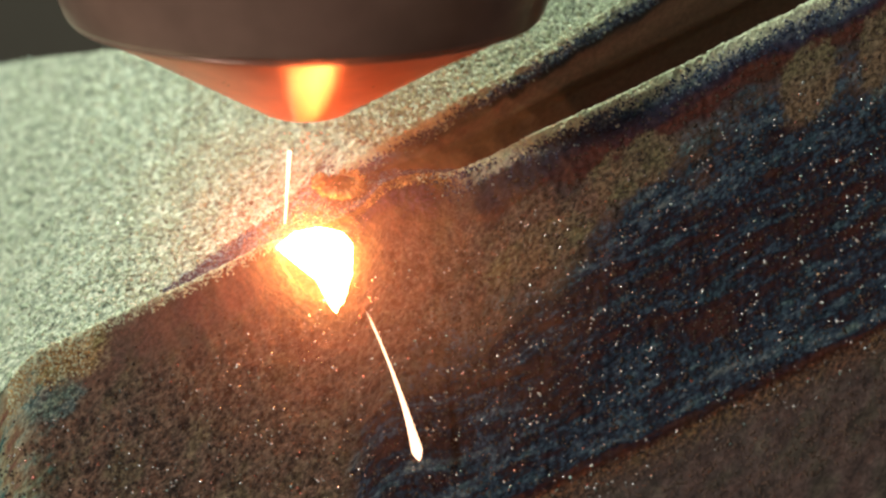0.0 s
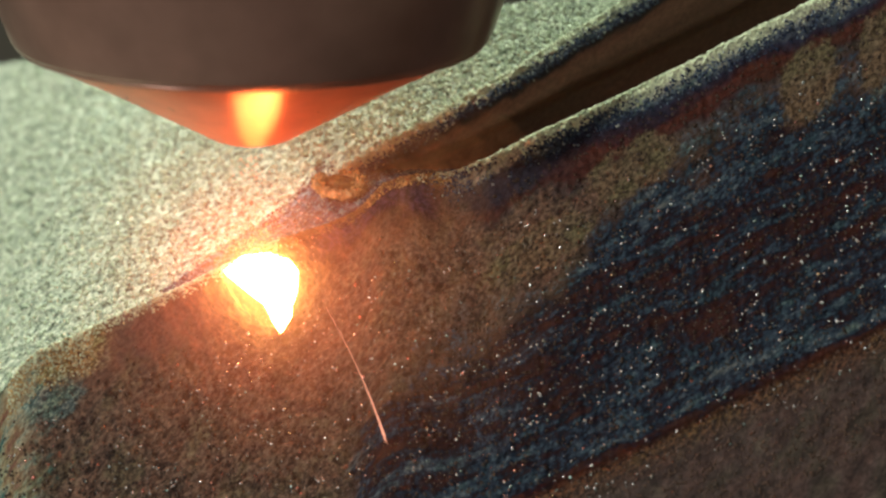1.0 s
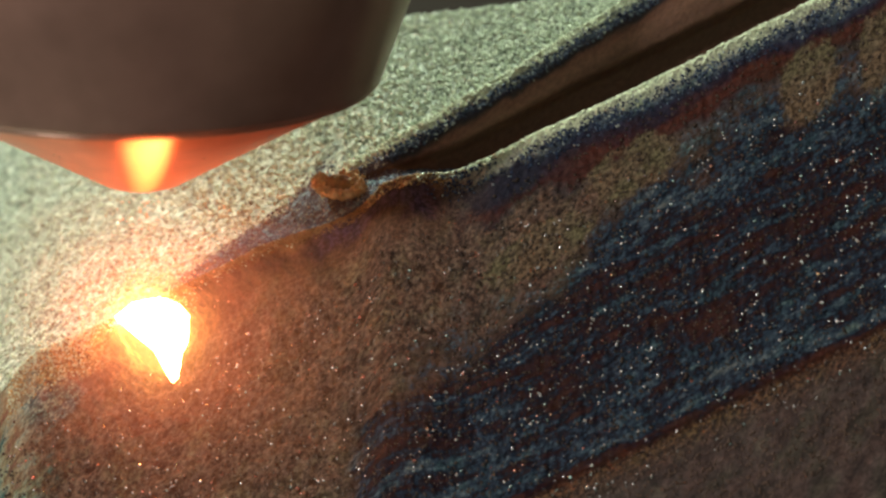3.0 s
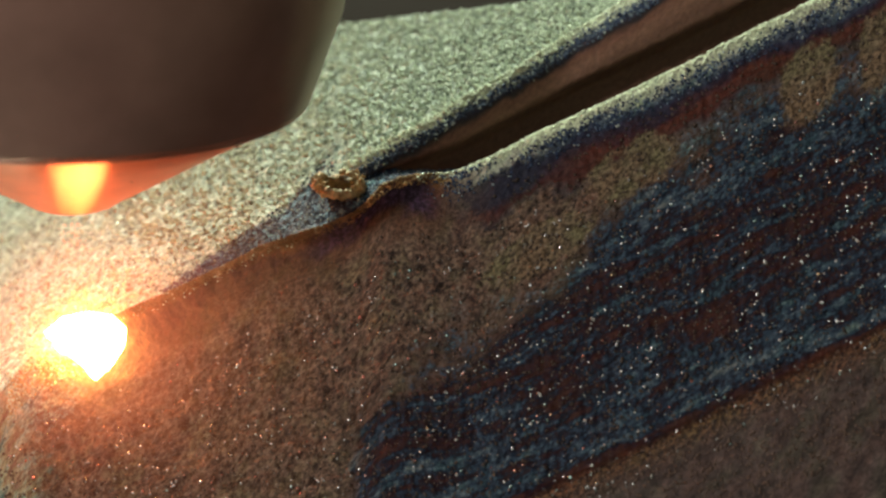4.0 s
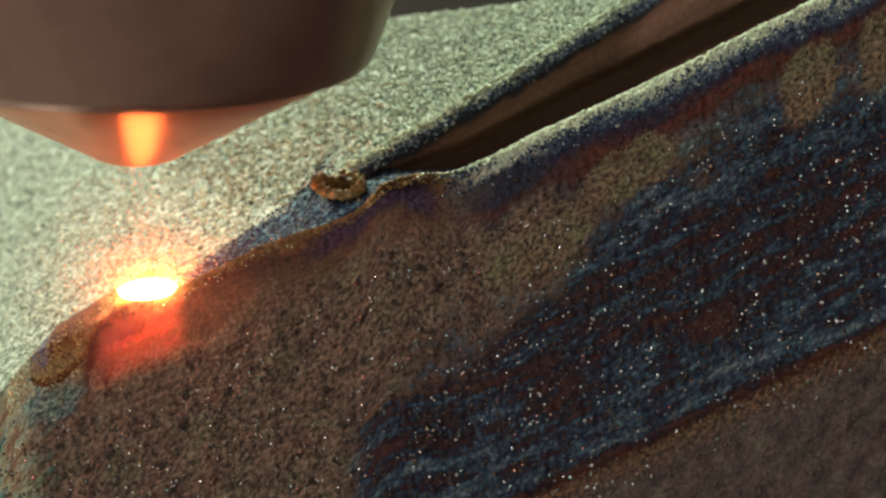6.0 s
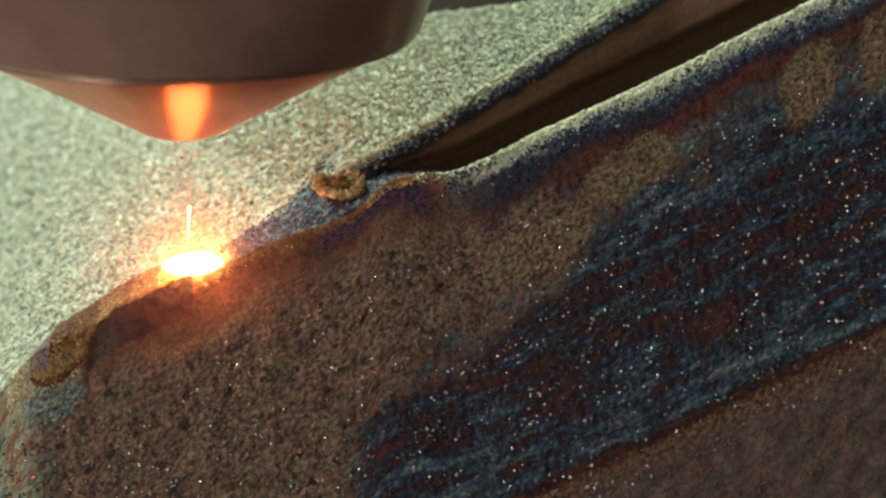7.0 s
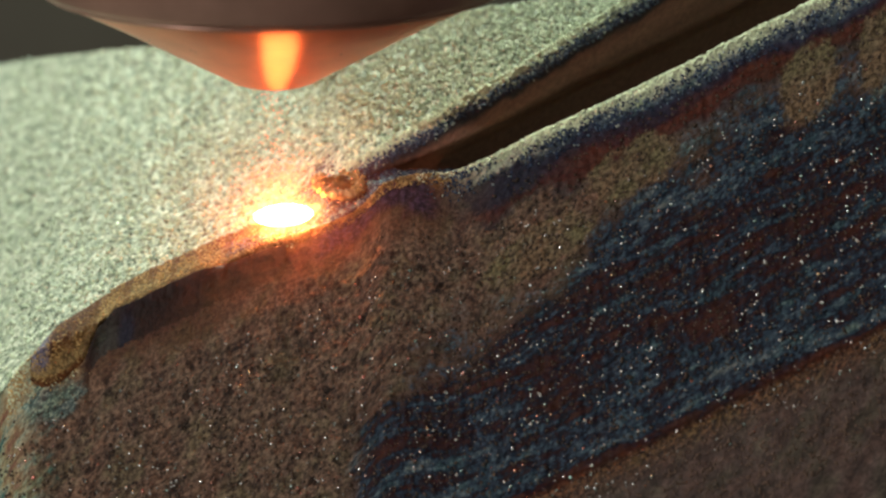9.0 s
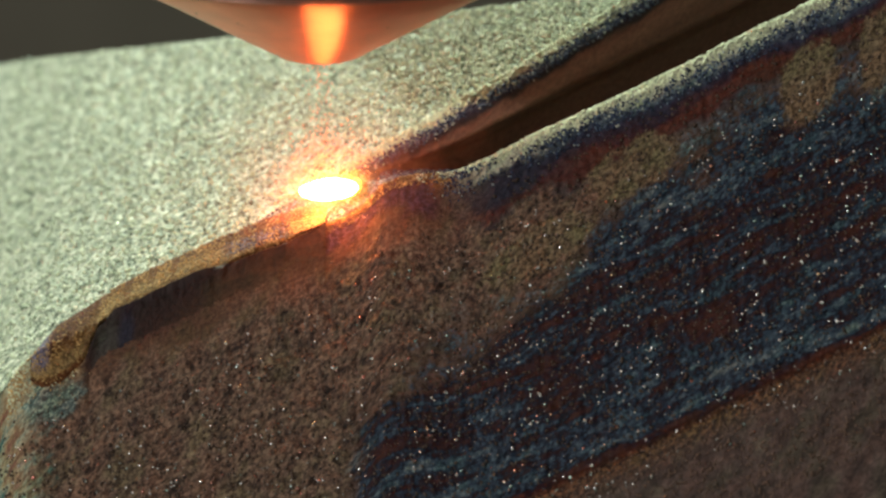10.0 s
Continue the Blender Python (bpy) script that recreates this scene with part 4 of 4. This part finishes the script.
# sparks: the time, the place of head and tail (x, z in millimetres), thickness
SPARKS = [(0.0, -1.5, -13.6, -4.9, -4.0, 0.34), (0.5, 3.6, -11.8, -6.4, -0.6, 0.16), (0.5, -3.9, -15.0, -6.5, -5.6, 0.10), (0.9, 0.7, -9.3, -7.0, -2.4, 0.14),
          (1.0, -3.6, -12.5, -7.5, -3.7, 0.10), (1.2, -4.6, -15.4, -9.3, -5.0, 0.36), (1.5, -7.5, -13.7, -10.5, -7.9, 0.10), (1.8, -6.9, -9.2, -10.4, -4.3, 0.15),
          (2.0, -12.2, -15.6, -13.4, -7.6, 0.10), (2.4, -5.8, -11.5, -10.6, -5.2, 0.12), (2.5, -7.6, -16.2, -11.4, -9.0, 0.22), (2.7, -9.8, -15.6, -12.0, -6.5, 0.22), (3.8, -17.3, -16.2, -18.7, -9.8, 0.12),
          (3.2, -9.6, -14.0, -13.0, -6.8, 0.16), (3.5, -13.2, -15.0, -16.6, -7.5, 0.14)]
# glowing powder jets between nozzle and pool: time, top and foot (x, z), thickness
JETS = [(0.0, -9.8, 6.3, -10.1, 1.6, 0.28), (0.3, -9.8, 6.5, -9.5, 1.8, 0.12), (2.4, -16.4, 4.0, -16.2, 0.0, 0.14), (4.3, -24.3, 2.4, -24.4, -3.6, 0.2), (4.5, -24.7, 2.8, -25.2, -3.8, 0.24),
        (5.0, -23.6, 3.6, -23.8, -2.9, 0.28), (6.2, -18.7, 5.6, -18.8, 0.4, 0.16), (7.0, -16.2, 2.8, -16.3, 0.4, 0.2), (7.3, -15.4, 6.4, -15.9, 1.6, 0.14), (8.5, -11.4, 5.8, -11.1, 4.1, 0.2), (9.5, -8.9, 6.5, -8.9, 4.6, 0.16)]


def fly(ob, t, x0, z0, x1, z1, y):
    """One quick flight: it waits in the pool, lies at its streak at t, and drops past the plate's edge."""
    d = Vector((x1 - x0, 0, z1 - z0))
    turn = math.degrees(math.atan2(-d.x, -d.z)) if d.z else 0.0

    def at(x, z, yy=y):
        return pose(x * MM, yy * MM, z * MM, 0, turn, 0)
    u = d.normalized()
    rows = []
    if t > 0.07:
        rows += [(0.0, at(x0, z0, 4.0)), (t - 0.07, at(x0, z0, 4.0))]
    rows += [(t, at(x0, z0)), (t + 0.04, at(x0 + u.x * 1.5, z0 + u.z * 1.5)), (t + 0.2, at(x0 + u.x * 30, z0 + u.z * 30 - 8, y - 12)), (10.0, at(x0 + u.x * 30, z0 + u.z * 30 - 8, y - 12))]
    walk(ob, rows)


def motions():
    walk(NOZZLE, [(t, pose(x * MM, -1.8 * MM, (z + 0.3) * MM, 12.6)) for t, x, z in TIP])
    rows = []
    for t, x, z in TIP:
        k = min(1, max(0, (t - 4.2) / 0.6))
        rows.append((t, pose((x + 0.5) * MM, 0.15 * MM, (z - 8.70 + 0.62 * k) * MM, 0, -5, 0)))
    walk(POOL, rows)
    walk(CLOUD, [(t, m @ pose(0, 0, 0, 0, 0, 55 * i)) for i, (t, m) in enumerate(rows)])
    rows = []
    for t, x, z in TIP:
        if t <= 4.4:
            rise = min(1, max(0, (t - 3.7) / 0.5))
            rows.append((t, pose((x + 0.8) * MM, -0.6 * MM, (z - 8.9 + 0.6 * rise) * MM, 32 * rise)))
    rows += [(4.5, pose(-23.1 * MM, 0.4 * MM, -6.0 * MM, 32)), (4.85, pose(-22.0 * MM, 9.0 * MM, -17.0 * MM, 32)), (5.2, pose(-14.0 * MM, 14.0 * MM, -29.0 * MM, 32)), (10.0, pose(-14.0 * MM, 14.0 * MM, -29.0 * MM, 32))]
    walk(TONGUE, rows)
    rows = [(0.0, pose(-23.5 * MM, 6.0 * MM, -6.2 * MM)), (4.2, pose(-23.5 * MM, 6.0 * MM, -6.2 * MM)), (4.45, pose(-23.4 * MM, 0, -6.2 * MM))]
    for t, x, z in TIP:
        if t >= 4.5:
            fade = float(np.interp(t, (4.5, 5.4, 7.0, 8.0, 10.0), (0.0, 0.05, 0.85, 2.5, 2.5)))
            rows.append((t, pose((x + 0.4) * MM, fade * MM, (z - 8.9 + 0.4) * MM)))
    walk(WAKE, rows)
    hidden = pose(-22.7 * MM, 6.0 * MM, -6.0 * MM)
    walk(HOT_NOSE, [(0.0, hidden), (4.2, hidden), (4.45, pose(-22.7 * MM, -0.4 * MM, -5.8 * MM)), (4.9, pose(-22.7 * MM, -0.4 * MM, -5.8 * MM)), (5.5, pose(-22.7 * MM, 0.1 * MM, -5.8 * MM)), (5.9, pose(-22.7 * MM, 0.9 * MM, -5.8 * MM)), (6.5, hidden), (10.0, hidden)])
    low, up = pose(0, 2.6 * MM, -4.2 * MM), pose(0, 0, 0)
    early, late = [r for r in TIP if r[0] <= 4.1], [r for r in TIP if r[0] >= 4.3]
    for s0, ob in REMELTED:
        t = float(np.interp(-(s0 + 0.5), [-(r[1] + 0.5) for r in early], [r[0] for r in early]))
        rows = [(0.0, low), (t - 0.15, low), (t + 0.2, up), (10.0, up)]
        walk(ob, rows if t > 0.2 else [(0.0, up), (10.0, up)])
    for s0, ob in PIECES:
        t = float(np.interp(s0 + 0.2, [r[1] + 0.5 for r in late], [r[0] for r in late]))
        t = max(t - 0.36, 4.45)
        walk(ob, [(0.0, low), (t, low), (t + 0.35, up), (10.5, up)])
    for t, x1, z1, x0, z0, w in SPARKS:
        x1, z1, x0, z0 = 0.966 * x1, 0.966 * z1 + 0.4, 0.966 * x0, 0.966 * z0 + 0.4
        length = math.hypot(x1 - x0, z1 - z0)
        ob = tagged(streak("flying_spark", length, w if w > 0.2 else 0.7 * w), "thin white-hot spark shooting from the pool", "spark", "sparks")
        fly(ob, t, x0, z0, x1, z1, -8.5)
    for t, x0, z0, x1, z1, w in JETS:
        length = math.hypot(x1 - x0, z1 - z0)
        ob = tagged(thread("powder_jet", length, w * 0.55), "glowing white thread of powder below the nozzle", "powder jet", "powder jets")
        turn = math.degrees(math.atan2(-(x1 - x0), -(z1 - z0)))
        pieces = [(t - 0.06, pose(x0 * MM, 0, (z0 + 9) * MM, 0, turn, 0)), (t, pose(x0 * MM, 0, z0 * MM, 0, turn, 0)), (t + 0.06, pose(x1 * MM, 0.5 * MM, (z1 - 5) * MM, 0, turn, 0))]
        if t < 0.1:
            pieces = pieces[1:]
        else:
            px, pz = tip_at(0.0)
            pieces = [(0.0, pose(px * MM, 0, (pz + 9 + length) * MM, 0, turn, 0))] + pieces
        walk(ob, pieces + [(10.0, pose(x1 * MM, 3.5 * MM, (z1 - 6) * MM, 0, turn, 0))])


motions()
